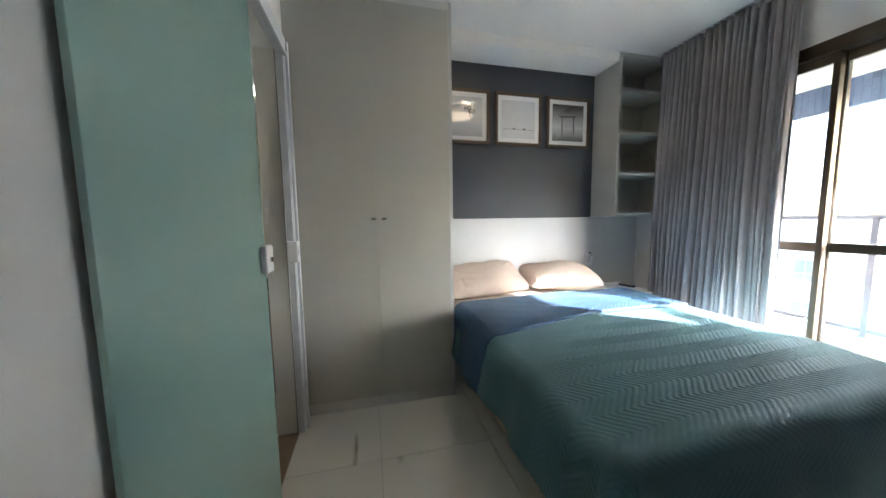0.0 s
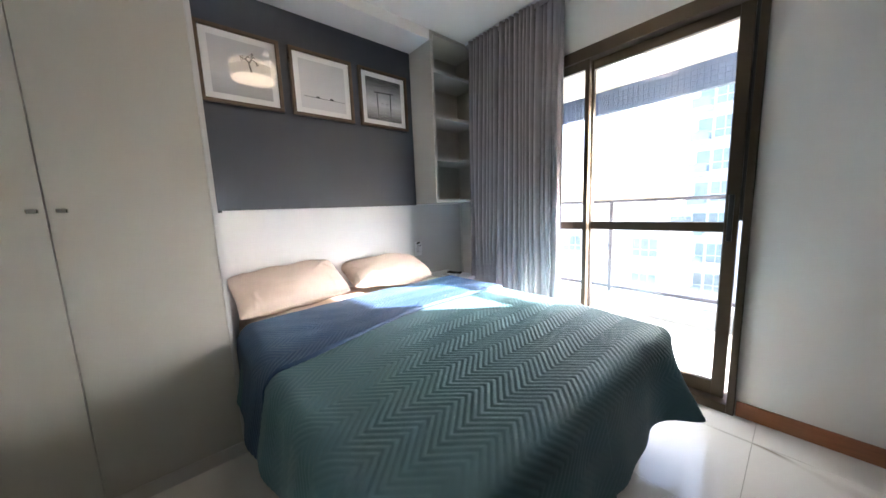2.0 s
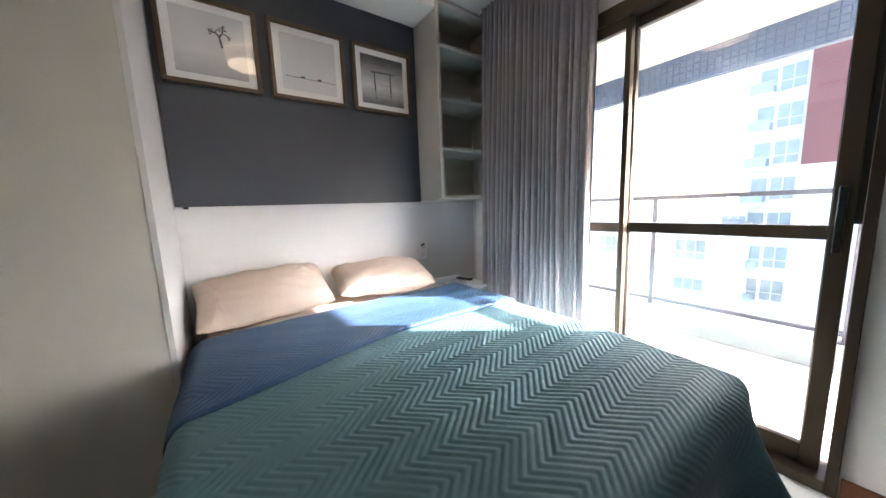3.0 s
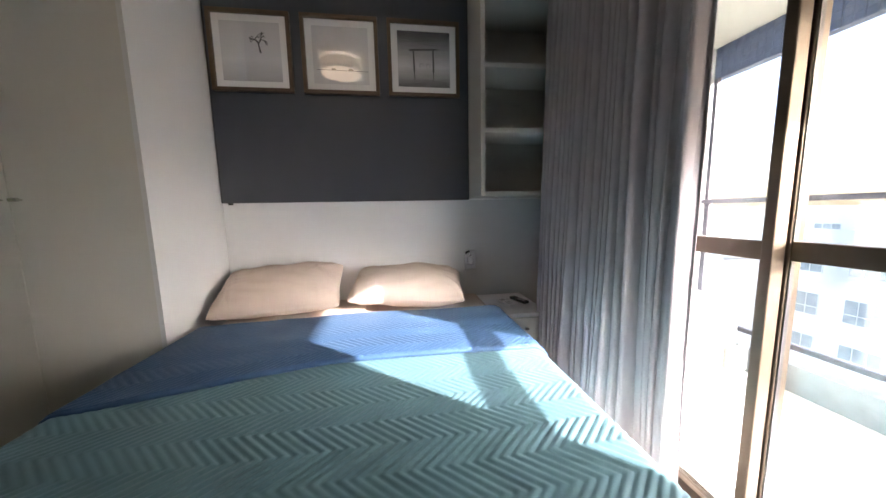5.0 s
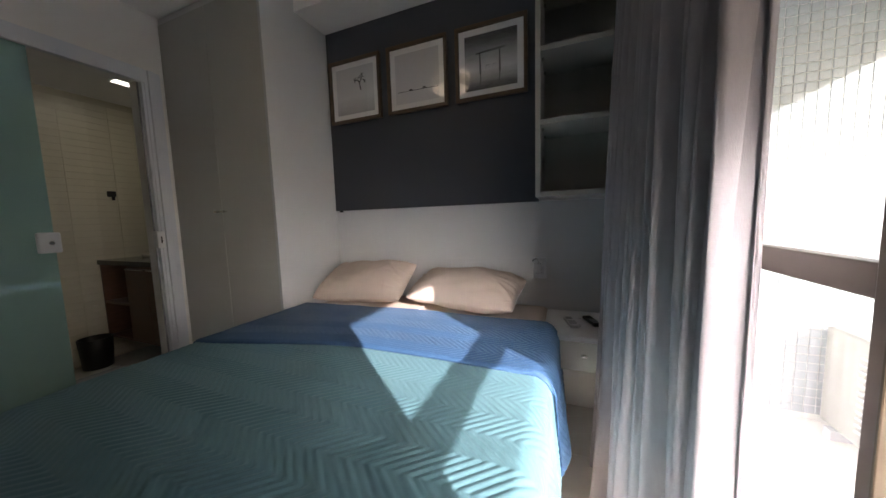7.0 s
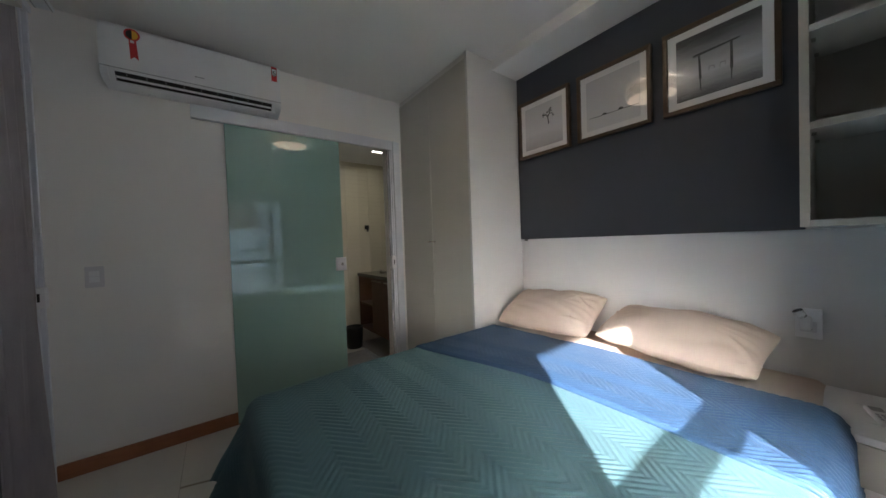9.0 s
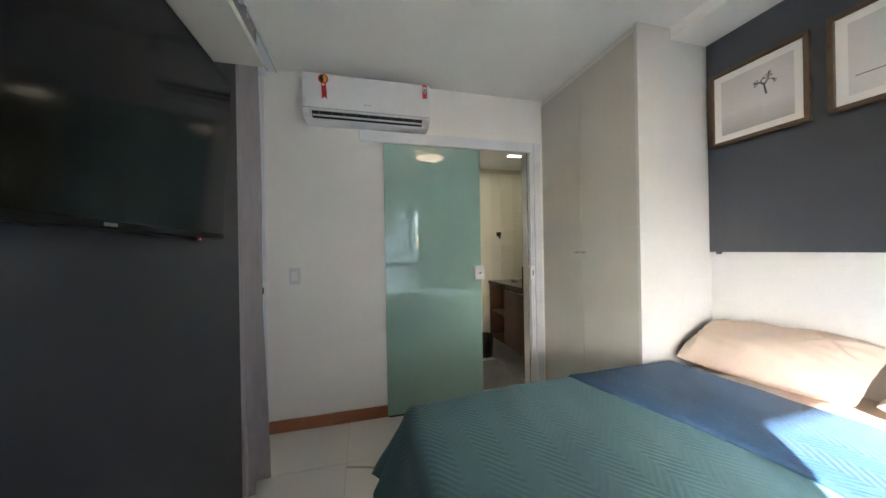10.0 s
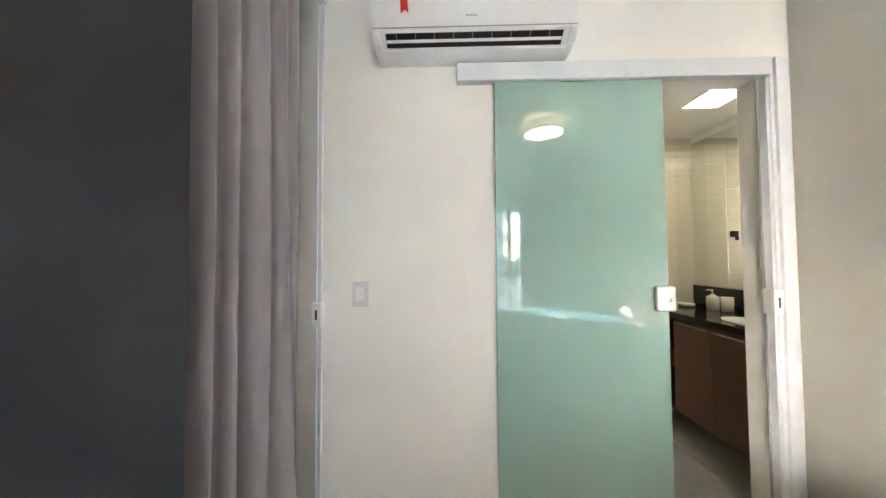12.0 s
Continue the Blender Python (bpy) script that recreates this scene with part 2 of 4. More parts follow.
def extrude_profile(bm, pts, axis, a0, a1):
    """A closed outline swept straight along axis 'x' or 'y'. pts are (across, z)."""
    def v(p, a):
        return bm.verts.new((a, p[0], p[1]) if axis == "x" else (p[0], a, p[1]))
    r0, r1 = [v(p, a0) for p in pts], [v(p, a1) for p in pts]
    n = len(pts)
    for i in range(n):
        bm.faces.new((r0[i], r0[(i + 1) % n], r1[(i + 1) % n], r1[i]))
    bm.faces.new(r0[::-1])
    bm.faces.new(r1)
    bmesh.ops.recalc_face_normals(bm, faces=bm.faces)
    return bm


def structure(name, bm, material, label, category, smooth=False):
    return tagged(part(name, bm, material, None, "", smooth), label, category, kind="structure")


# ---- the large structure ----
WX, EX, NY, SY, H = -0.112, 2.93, 2.90, 0.31, 2.56     # inner faces of the room and its height

structure("wall_west", boxes((-0.22, WX, -1.2, 1.50, 0, H), (-0.22, WX, 1.50, 2.215, 2.105, H), (-0.22, WX, 2.215, 3.05, 0, H)), WALL,
          "white painted wall with an opening to the bathroom", "wall")
structure("wall_north", boxes((WX, 3.08, NY, 3.05, 0, H)), WALL, "white painted wall behind the bed", "wall")
structure("wall_east", boxes((EX, 3.08, -1.2, 0.79, 0, H), (EX, 3.08, 0.79, 2.41, 2.21, H), (EX, 3.08, 2.41, NY, 0, H)), WALL,
          "white painted wall with the balcony door opening", "wall")
structure("wall_south", boxes((-0.22, 3.08, -1.32, -1.2, 0, H)), WALL, "white painted wall beyond the entrance", "wall")
structure("ceiling", boxes((-0.22, 3.08, -1.32, 3.05, H, H + 0.1)), CEIL, "white painted ceiling", "ceiling")
structure("beam_north", boxes((0.868, 2.385, 2.60, NY, 2.487, H)), WALL, "white beam above the headboard panel", "beam")
structure("baseboard_east", boxes((2.915, EX, SY, 0.785, 0, 0.085), bevel=0.003), BASE_WOOD, "terracotta wooden baseboard", "baseboard")
structure("baseboard_west", boxes((WX, WX + 0.015, 0.165, 1.495, 0, 0.085), bevel=0.003), BASE_WOOD, "terracotta wooden baseboard", "baseboard")
structure("baseboard_corner", boxes((WX, WX + 0.015, 2.325, 2.352, 0, 0.085), bevel=0.002), BASE_WOOD, "terracotta wooden baseboard end", "baseboard")
structure("partition_south", boxes((0.805, EX, 0.27, SY, 0, H)), TV_WALL, "graphite grey panelled wall behind the television", "wall")

# floor: large polished tiles on a bed of grout
floor = structure("floor", boxes((-0.22, 3.08, -1.32, 3.05, -0.12, -0.0035)), GROUT, "polished white marble-look tile floor with thin joints", "floor")

# ---- balcony door ----
def balcony_door():
    d = thing("door_1", (2.96, 1.64, 0), "dark bronze aluminium sliding balcony door with clear glass, closed", "door", kind="structure")
    y0, y1, top = 0.79, 2.41, 2.21
    part("door_frame", boxes((2.900, 3.06, y0, y0 + 0.032, 0, top), (2.900, 3.06, y1 - 0.032, y1, 0, top), (2.900, 3.06, y0 + 0.032, y1 - 0.032, top - 0.075, top),
                             (2.900, 3.06, y0 + 0.032, y1 - 0.032, 0, 0.05), bevel=0.003), BRONZE, d)
    def leaf(name, x, a, b, d, south, north):
        """A glazed leaf about x, from a to b, d deep to each side, with stiles of their own widths."""
        lf = part(name, boxes((x - d, x + d, a, a + south, 0.052, 2.133), (x - d, x + d, b - north, b, 0.052, 2.133),
                              (x - 0.018, x + 0.018, a + south, b - north, 2.075, 2.133), (x - 0.018, x + 0.018, a + south, b - north, 0.052, 0.135),
                              (x - 0.018, x + 0.018, a + south, b - north, 0.998, 1.053), bevel=0.003), BRONZE, d_thing)
        for z0, z1 in ((0.135, 0.998), (1.053, 2.075)):
            p = part("pane", boxes((x - 0.003, x + 0.003, a + south - 0.008, b - north + 0.008, z0 - 0.01, z1 + 0.01)), PANE, lf)
            p.visible_shadow = False
            part("gasket", boxes((x - 0.0175, x - 0.0035, a + south - 0.001, a + south + 0.003, z0, z1), (x - 0.0175, x - 0.0035, b - north - 0.003, b - north + 0.001, z0, z1)), BLACK_PLASTIC, lf)
        return lf
    d_thing = d
    leaf("inner_leaf", 2.934, 1.615, y1 - 0.034, 0.022, 0.028, 0.055)
    outer = leaf("outer_leaf", 2.985, 0.842, 1.645, 0.024, 0.055, 0.034)
    part("brush_strip", boxes((2.97, 3.00, 0.8225, 0.8418, 1.06, 2.133)), BLACK_PLASTIC, outer)
    part("pull", boxes((2.940, 2.9605, 0.862, 0.884, 0.95, 1.2), bevel=0.004), BLACK_PLASTIC, outer)


balcony_door()

# ---- bathroom door ----
def bathroom_door():
    d = thing("door_2", (-0.09, 1.38, 0), "pale green opaque glass sliding door, half open", "door", kind="structure")
    part("glass_panel", boxes((-0.099, -0.086, 0.98, 1.757, 0.012, 2.10), bevel=0.0015), GREEN_GLASS, d)
    part("header_rail", boxes((WX, -0.066, 0.806, 2.228, 2.090, 2.172), (-0.082, -0.060, 0.806, 2.228, 2.084, 2.098), bevel=0.003), WHITE_ALU, d)
    part("casing", boxes((WX, -0.076, 2.23, 2.32, 0, 2.172), (WX, -0.062, 2.248, 2.278, 0, 2.171), bevel=0.003), WHITE_ALU, d)
    part("jamb_channel", boxes((WX - 0.004, -0.080, 2.2155, 2.2295, 0, 2.09)), WHITE_ALU, d)
    part("jamb_gasket", boxes((WX - 0.006, WX - 0.001, 2.205, 2.2145, 0.004, 2.104)), GREY_PLASTIC, d)
    lock = part("lock", boxes((-0.085, -0.060, 1.69, 1.775, 1.02, 1.13), bevel=0.008), WHITE_PLASTIC, d)
    bm = bmesh.new()
    cyl(bm, (-0.061, 1.738, 1.073), (1, 0, 0), 0.011, 0.010, 0.007)
    part("keyhole", bm, CHROME, lock, "chrome key cylinder")
    part("strike_box", boxes((-0.1115, -0.058, 2.195, 2.238, 1.0, 1.115), bevel=0.005), WHITE_PLASTIC, d)
    part("strike_slot", boxes((-0.0585, -0.0575, 2.214, 2.222, 1.035, 1.08)), BLACK_PLASTIC, d)


bathroom_door()

# ---- bedroom: wardrobe ----
def wardrobe():
    w = thing("wardrobe", (0.385, 2.6, 0), "built-in warm white laminate wardrobe with two tall closed doors", "wardrobe")
    part("body", boxes((WX + 0.002, 0.862, 2.378, 2.898, 0.07, H - 0.004)), LAMINATE, w)
    part("side_panel", boxes((0.846, 0.864, 2.352, 2.3775, 0.07, H - 0.004), (0.8625, 0.866, 2.352, 2.898, 0, H - 0.004)), WHITE_BOARD, w)
    part("plinth", boxes((WX + 0.002, 0.8622, 2.362, 2.3775, 0.0, 0.068)), LAMINATE_EDGE, w)
    part("top_filler", boxes((WX + 0.002, 0.846, 2.362, 2.3775, 2.515, H - 0.004)), LAMINATE_EDGE, w)
    for x0, x1, kx in ((WX + 0.005, 0.374, 0.352), (0.378, 0.845, 0.418)):
        d = part("door", boxes((x0, x1, 2.355, 2.376, 0.073, 2.512), bevel=0.0015), LAMINATE, w)
        bm = bmesh.new()
        cyl(bm, (kx, 2.355, 1.232), (0, -1, 0), 0.004, 0.004, 0.018, 12)
        box(bm, kx - 0.014, kx + 0.014, 2.320, 2.337, 1.224, 1.240, bevel=0.003)
        part("knob", bm, CHROME, d, "small chrome knob")


wardrobe()

# ---- bedroom: bed ----
BX0, BX1, BY0, BTOP = 0.955, 2.395, 1.035, 0.612     # the made bed's upper edges and height


def grid_mesh(name, pts, material, parent, smooth=True, label=""):
    """A sheet from a function's grid of points, an array of rows x columns x 3."""
    rows, cols = pts.shape[:2]
    at = np.array(ORIGIN[parent.name])
    me = bpy.data.meshes.new(name)
    idx = np.arange(rows * cols).reshape(rows, cols)
    quads = np.stack([idx[:-1, :-1], idx[:-1, 1:], idx[1:, 1:], idx[1:, :-1]], -1).reshape(-1, 4)
    me.vertices.add(rows * cols)
    me.vertices.foreach_set("co", (pts.reshape(-1, 3) - at).ravel())
    me.loops.add(quads.size)
    me.loops.foreach_set("vertex_index", quads.ravel())
    me.polygons.add(len(quads))
    me.polygons.foreach_set("loop_start", np.arange(0, quads.size, 4))
    me.update(calc_edges=True)
    me.polygons.foreach_set("use_smooth", [smooth] * len(quads))
    me.materials.append(material)
    ob = new(name, me)
    ob.parent = parent
    ORIGIN[ob.name] = Vector(at)
    if label:
        ob["label"] = label
    return ob


def over_edge(e, r):
    """Outward reach and drop of cloth that goes e past an edge rounded by r."""
    a = np.clip(e / r, 0, math.pi / 2)
    rest = np.maximum(0, e - r * math.pi / 2)
    return r * np.sin(a) + 0.10 * rest, r * (1 - np.cos(a)) + rest * 0.993


def soft_noise(x, y, seed):
    """Gentle, wide unevenness made of a few sines."""
    rng = np.random.RandomState(int(seed))
    s = np.zeros_like(x)
    for k in range(9):
        f, a, p = rng.uniform(2, 11), rng.uniform(0, 6.28), rng.uniform(0, 6.28)
        s += np.sin(f * (x * math.cos(a) + y * math.sin(a)) + p) / f
    return s


def chevron(u, v, period=0.166, pitch=0.0287):
    """Puffed height, 0 to 1, of quilting whose stitch lines zigzag along the bed."""
    tri = np.abs((((v - 1.58) / period) % 1.0) - 0.5) * 2 * 0.094
    w = ((u - tri) / pitch) % 1.0
    return np.abs(np.sin(math.pi * w)) ** 0.7


def cloth(u0, u1, v0, v1, step, lift, puff, seed, foot=True):
    """Quilted cover in the cloth's own metres: u across, v along the bed; it falls over both long edges and the foot."""
    us, vs = np.arange(u0, u1 + step / 2, step), np.arange(v0, v1 + step / 2, step)
    u, v = np.meshgrid(us, vs)
    du = np.maximum(0, u - BX1) + np.maximum(0, BX0 - u)
    side = np.where(u > (BX0 + BX1) / 2, 1.0, -1.0)
    dv = np.maximum(0, BY0 - v) if foot else np.zeros_like(v)
    e = (du ** 4 + dv ** 4) ** 0.25
    out, drop = over_edge(e, 0.055)
    norm = np.maximum(np.hypot(du, dv), 1e-9)
    cu, cv = du / norm, dv / norm
    both = 2 * cu * cv
    fall = np.clip(drop / 0.33, 0, 1.4)
    along = np.where(cu > cv, v, u)
    wave = (np.sin(along * 13 + seed) + 0.6 * np.sin(along * 23 + 2 * seed)) * 0.012 * fall * (1 - both)
    turn = np.degrees(np.arctan2(dv, np.maximum(du, 1e-9)))
    right = np.clip(side, 0, 1)
    lobe = (0.058 * right + 0.14 * (1 - right)) * np.exp(-((turn - 42) / (17 + 14 * (1 - right))) ** 2) + right * cv * 0.095 * np.exp(-((u - BX1 + 0.075) / 0.075) ** 2) * (du < 1e-6) + (1 - right) * cv * 0.08 * np.exp(-((u - BX0 - 0.03) / 0.12) ** 2) * (du < 1e-6)
    out = out + wave + lobe * np.clip((drop - 0.03) / 0.30, 0, 1.2) ** 1.2
    x = np.clip(u, BX0, BX1) + side * cu * out
    y = np.maximum(v, BY0) if foot else v.copy()
    y = y - cv * out
    h = lift + chevron(u + 0.004 * soft_noise(u * 2, v * 2, seed + 7), v + 0.006 * soft_noise(u * 1.5, v * 1.5, seed + 8)) * puff * (1 + 0.5 * soft_noise(u * 1.3, v * 1.3, seed + 9)).clip(0.45, 1.5) + 0.0016 * soft_noise(u * 7, v * 7, seed + 11) * 3 * np.clip(soft_noise(u * 0.9, v * 0.9, seed + 12) + 0.2, 0, 1) + 0.010 * soft_noise(u, v, seed) * (1 - 0.5 * fall.clip(0, 1))
    top = np.where(e > 0, np.cos(np.clip(e / 0.055, 0, math.pi / 2)), 1.0)
    x = x + side * cu * h * (1 - top)
    y = y - cv * h * (1 - top)
    z = BTOP - drop + h * top
    z = z - 0.022 * np.exp(-((np.abs(u - (BX0 + BX1) / 2) - 0.72) / 0.22) ** 2 - ((v - BY0) / 0.28) ** 2)      # the foot corners sag
    if not foot:      # the fold runs askew, lower on the wardrobe side
        s = np.clip((1.75 - u) / 0.9, 0, 1)
        y = y - s * s * (3 - 2 * s) * (0.07 + 0.10 * np.clip((2.525 - v) / 0.53, 0, 1))
    return np.stack([x, y, z], -1)


def bed():
    b = thing("bed", (1.68, 1.95, 0), "beige upholstered double bed base with a made mattress", "bed")
    part("base", boxes((0.99, 2.37, 0.995 + 0.07, 2.87, 0.06, 0.36), bevel=0.02), BED_BASE, b)
    for x in (1.06, 2.30):
        for y in (1.12, 2.78):
            bm = bmesh.new()
            cyl(bm, (x, y, 0), (0, 0, 1), 0.022, 0.03, 0.07, 16)
            part("leg", bm, BLACK_PLASTIC, b)
    part("mattress", boxes((0.985, 2.375, 1.06, 2.875, 0.362, 0.585), bevel=0.04), MATTRESS, b)
    us, vs = np.linspace(-0.075, 1.515, 160), np.linspace(2.2, 2.885, 70)
    u, v = np.meshgrid(us, vs)
    du = np.maximum(0, -u) + np.maximum(0, u - 1.44)
    out, drop = over_edge(du * 2.6, 0.05)
    side = np.where(u > 0.7, 1.0, -1.0)
    pts = np.stack([BX0 + np.clip(u, 0, 1.44) + side * out * 0.9 - side * 0.03, v, 0.603 - drop + 0.012 * soft_noise(u * 2, v * 2, 4)], -1)
    grid_mesh("sheet", pts, LINEN, b, label="beige cotton fitted sheet")
    return b


def coverlet():
    c = thing("quilted_bedspread", (1.68, 1.6, 0.6), "teal chevron-quilted bedspread with its blue reverse turned down", "bedspread")
    top = grid_mesh("teal_face", cloth(BX0 - 0.325, BX1 + 0.33, BY0 - 0.385, 2.30, 0.0040, 0.004, 0.0031, 3), TEAL, c)
    fold = grid_mesh("turned_down_reverse", cloth(BX0 - 0.335, BX1 + 0.36, 1.995, 2.525, 0.0040, 0.020, 0.0032, 5, foot=False), BLUE, c, label="blue reverse side, turned down")
    for ob in (top, fold):
        sol = ob.modifiers.new("thickness", "SOLIDIFY")
        sol.thickness, sol.offset = 0.006, -1
    # rounded hem along the fold
    n = 260
    s = np.linspace(BX0 - 0.335, BX1 + 0.36, n)
    edge = cloth(BX0 - 0.335, BX1 + 0.36, 1.995, 1.999, (BX1 - BX0 + 0.695) / (n - 1), 0.012, 0.0, 5, foot=False)[0]
    ring = []
    for k in range(7):
        a = math.pi * k / 6
        p = edge.copy()
        p[:, 1] -= 0.008 * math.sin(a)
        p[:, 2] += 0.009 * math.cos(a)
        ring.append(p)
    grid_mesh("folded_edge", np.stack(ring), BLUE, c)


bed()
coverlet()


def pillow(at, turn, seed, w=0.70, d=0.395, t=0.108):
    n, m = 90, 64
    u, v = np.meshgrid(np.linspace(-1, 1, n), np.linspace(-1, 1, m))
    prof = ((1 - np.abs(u) ** 2.3) * (1 - np.abs(v) ** 2.1)).clip(0) ** 0.50
    pinch = 1 - 0.10 * (1 - (u - 0.15) ** 2).clip(0) * (np.abs(v) ** 4)
    pinch_u = 1 - 0.11 * (1 - np.abs(v) ** 2) * (np.abs(u) ** 5)
    ears = 1 - 0.085 * (np.abs(u) * np.abs(v)) ** 3
    x, y = u * w / 2 * pinch_u * ears, v * d / 2 * pinch * ears
    ang = np.arctan2(v, u)
    rim = (np.maximum(np.abs(u), np.abs(v)) ** 4)
    # soft folds running in from the corners and the front edge
    folds = np.zeros_like(x)
    for k in range(9):
        a = seed * 1.7 + k * 2.4
        fx, fy, th = 0.40 * w * math.sin(a * 1.3), 0.42 * d * math.cos(a * 2.1), 0.9 * math.sin(a * 0.7) + (0.5 * math.pi if k % 3 else 0.9)
        al, ac = (x - fx) * math.cos(th) + (y - fy) * math.sin(th), -(x - fx) * math.sin(th) + (y - fy) * math.cos(th)
        ac = ac + 0.25 * al * al
        folds = folds + (0.013 + 0.005 * math.sin(3 * a)) * np.exp(-(ac / 0.009) ** 2 - (al / 0.075) ** 2)
    crease = folds + 0.010 * rim * np.sin(ang * 15 + seed + 3 * np.sin(2 * ang)) + 0.016 * soft_noise(x * 3.2, y * 3.2, seed) + 0.0035 * np.sin(26 * x + 9 * np.sin(11 * y + seed)) * (1 - prof * 0.5)
    p = thing("pillow", at, "plump beige cotton pillow propped against the wall", "pillow", "pillows on the bed")
    up = np.stack([x, y, t * prof + crease * prof.clip(0.15)], -1)
    dn = np.stack([x, y, -t * 0.8 * prof + crease * prof.clip(0.15)], -1)[:, ::-1]
    r = np.array(Euler([radians(a) for a in turn]).to_matrix())
    grid_mesh("case_front", up @ r.T + np.array(at), LINEN, p)
    grid_mesh("case_back", dn @ r.T + np.array(at), LINEN, p)


pillow((1.225, 2.714, 0.734), (28, -2, 3), 1.0)
pillow((1.935, 2.742, 0.715), (16, 2, -5), 5.0, w=0.71)

# ---- headboard panel and pictures ----
panel = thing("headboard", (1.6, 2.885, 1.83), "slate grey headboard panel fixed above the bed", "headboard")
part("board", boxes((0.872, 2.347, 2.872, 2.898, 1.226, 2.486), bevel=0.0015), SLATE, panel)
part("hinge_tab", boxes((0.905, 0.925, 2.876, 2.892, 1.214, 1.2255)), BLACK_PLASTIC, panel)


structure("wall_lining", boxes((0.8665, 2.90, 2.893, 2.8985, 0.30, 1.2255), bevel=0.001), WHITE_BOARD, "smooth white laminate lining behind the pillows", "wall panel")


def flat_shape(y, pts):
    bm = bmesh.new()
    bm.faces.new([bm.verts.new((x, y, z)) for x, z in pts])
    return bm


def fog_print(name, top, mid, low, streak):
    """A pale misty photograph: soft tones from sky to water with fine streaks."""
    m = bpy.data.materials.new(name)
    m.use_nodes = True
    nt = m.node_tree
    b = nt.nodes["Principled BSDF"]
    co = nt.nodes.new("ShaderNodeTexCoord")
    sep = nt.nodes.new("ShaderNodeSeparateXYZ")
    nt.links.new(co.outputs["Generated"], sep.inputs[0])
    ns = nt.nodes.new("ShaderNodeTexNoise")
    ns.inputs["Scale"].default_value = 3.0
    mp = nt.nodes.new("ShaderNodeMapping")
    mp.inputs["Scale"].default_value = (1, 1, streak)
    nt.links.new(co.outputs["Generated"], mp.inputs["Vector"])
    nt.links.new(mp.outputs[0], ns.inputs["Vector"])
    ad = nt.nodes.new("ShaderNodeMath")
    ad.operation = "MULTIPLY_ADD"
    ad.inputs[1].default_value = 0.16
    nt.links.new(ns.outputs["Fac"], ad.inputs[0])
    nt.links.new(sep.outputs["Z"], ad.inputs[2])
    r = nt.nodes.new("ShaderNodeValToRGB")
    e = r.color_ramp.elements
    e[0].position, e[0].color = 0.08, (low, low, low * 1.02, 1)
    e[1].position, e[1].color = 1.05, (top, top, top * 1.02, 1)
    k = e.new(0.45)
    k.color = (mid, mid, mid * 1.01, 1)
    nt.links.new(ad.outputs[0], r.inputs["Fac"])
    nt.links.new(r.outputs["Color"], b.inputs["Base Color"])
    b.inputs["Roughness"].default_value = 0.7
    return m


INK = mat("dark_ink", (0.03, 0.03, 0.032), 0.7, vary=0.2, scale=60)
PICTURE_GLASS = bpy.data.materials.new("picture_glass")
PICTURE_GLASS.use_nodes = True
_n = PICTURE_GLASS.node_tree
_tp, _gl, _mx = (_n.nodes.new(k) for k in ("ShaderNodeBsdfTransparent", "ShaderNodeBsdfGlossy", "ShaderNodeMixShader"))
_gl.inputs["Roughness"].default_value = 0.02
_mx.inputs[0].default_value = 0.12
_n.links.new(_tp.outputs[0], _mx.inputs[1])
_n.links.new(_gl.outputs[0], _mx.inputs[2])
_n.links.new(_mx.outputs[0], _n.nodes["Material Output"].inputs["Surface"])
PRINTS = (fog_print("misty_plain_print", 0.62, 0.68, 0.42, 2.0), fog_print("misty_lake_print", 0.62, 0.68, 0.68, 2.0), fog_print("dark_lake_print", 0.02, 0.62, 0.05, 5.0))


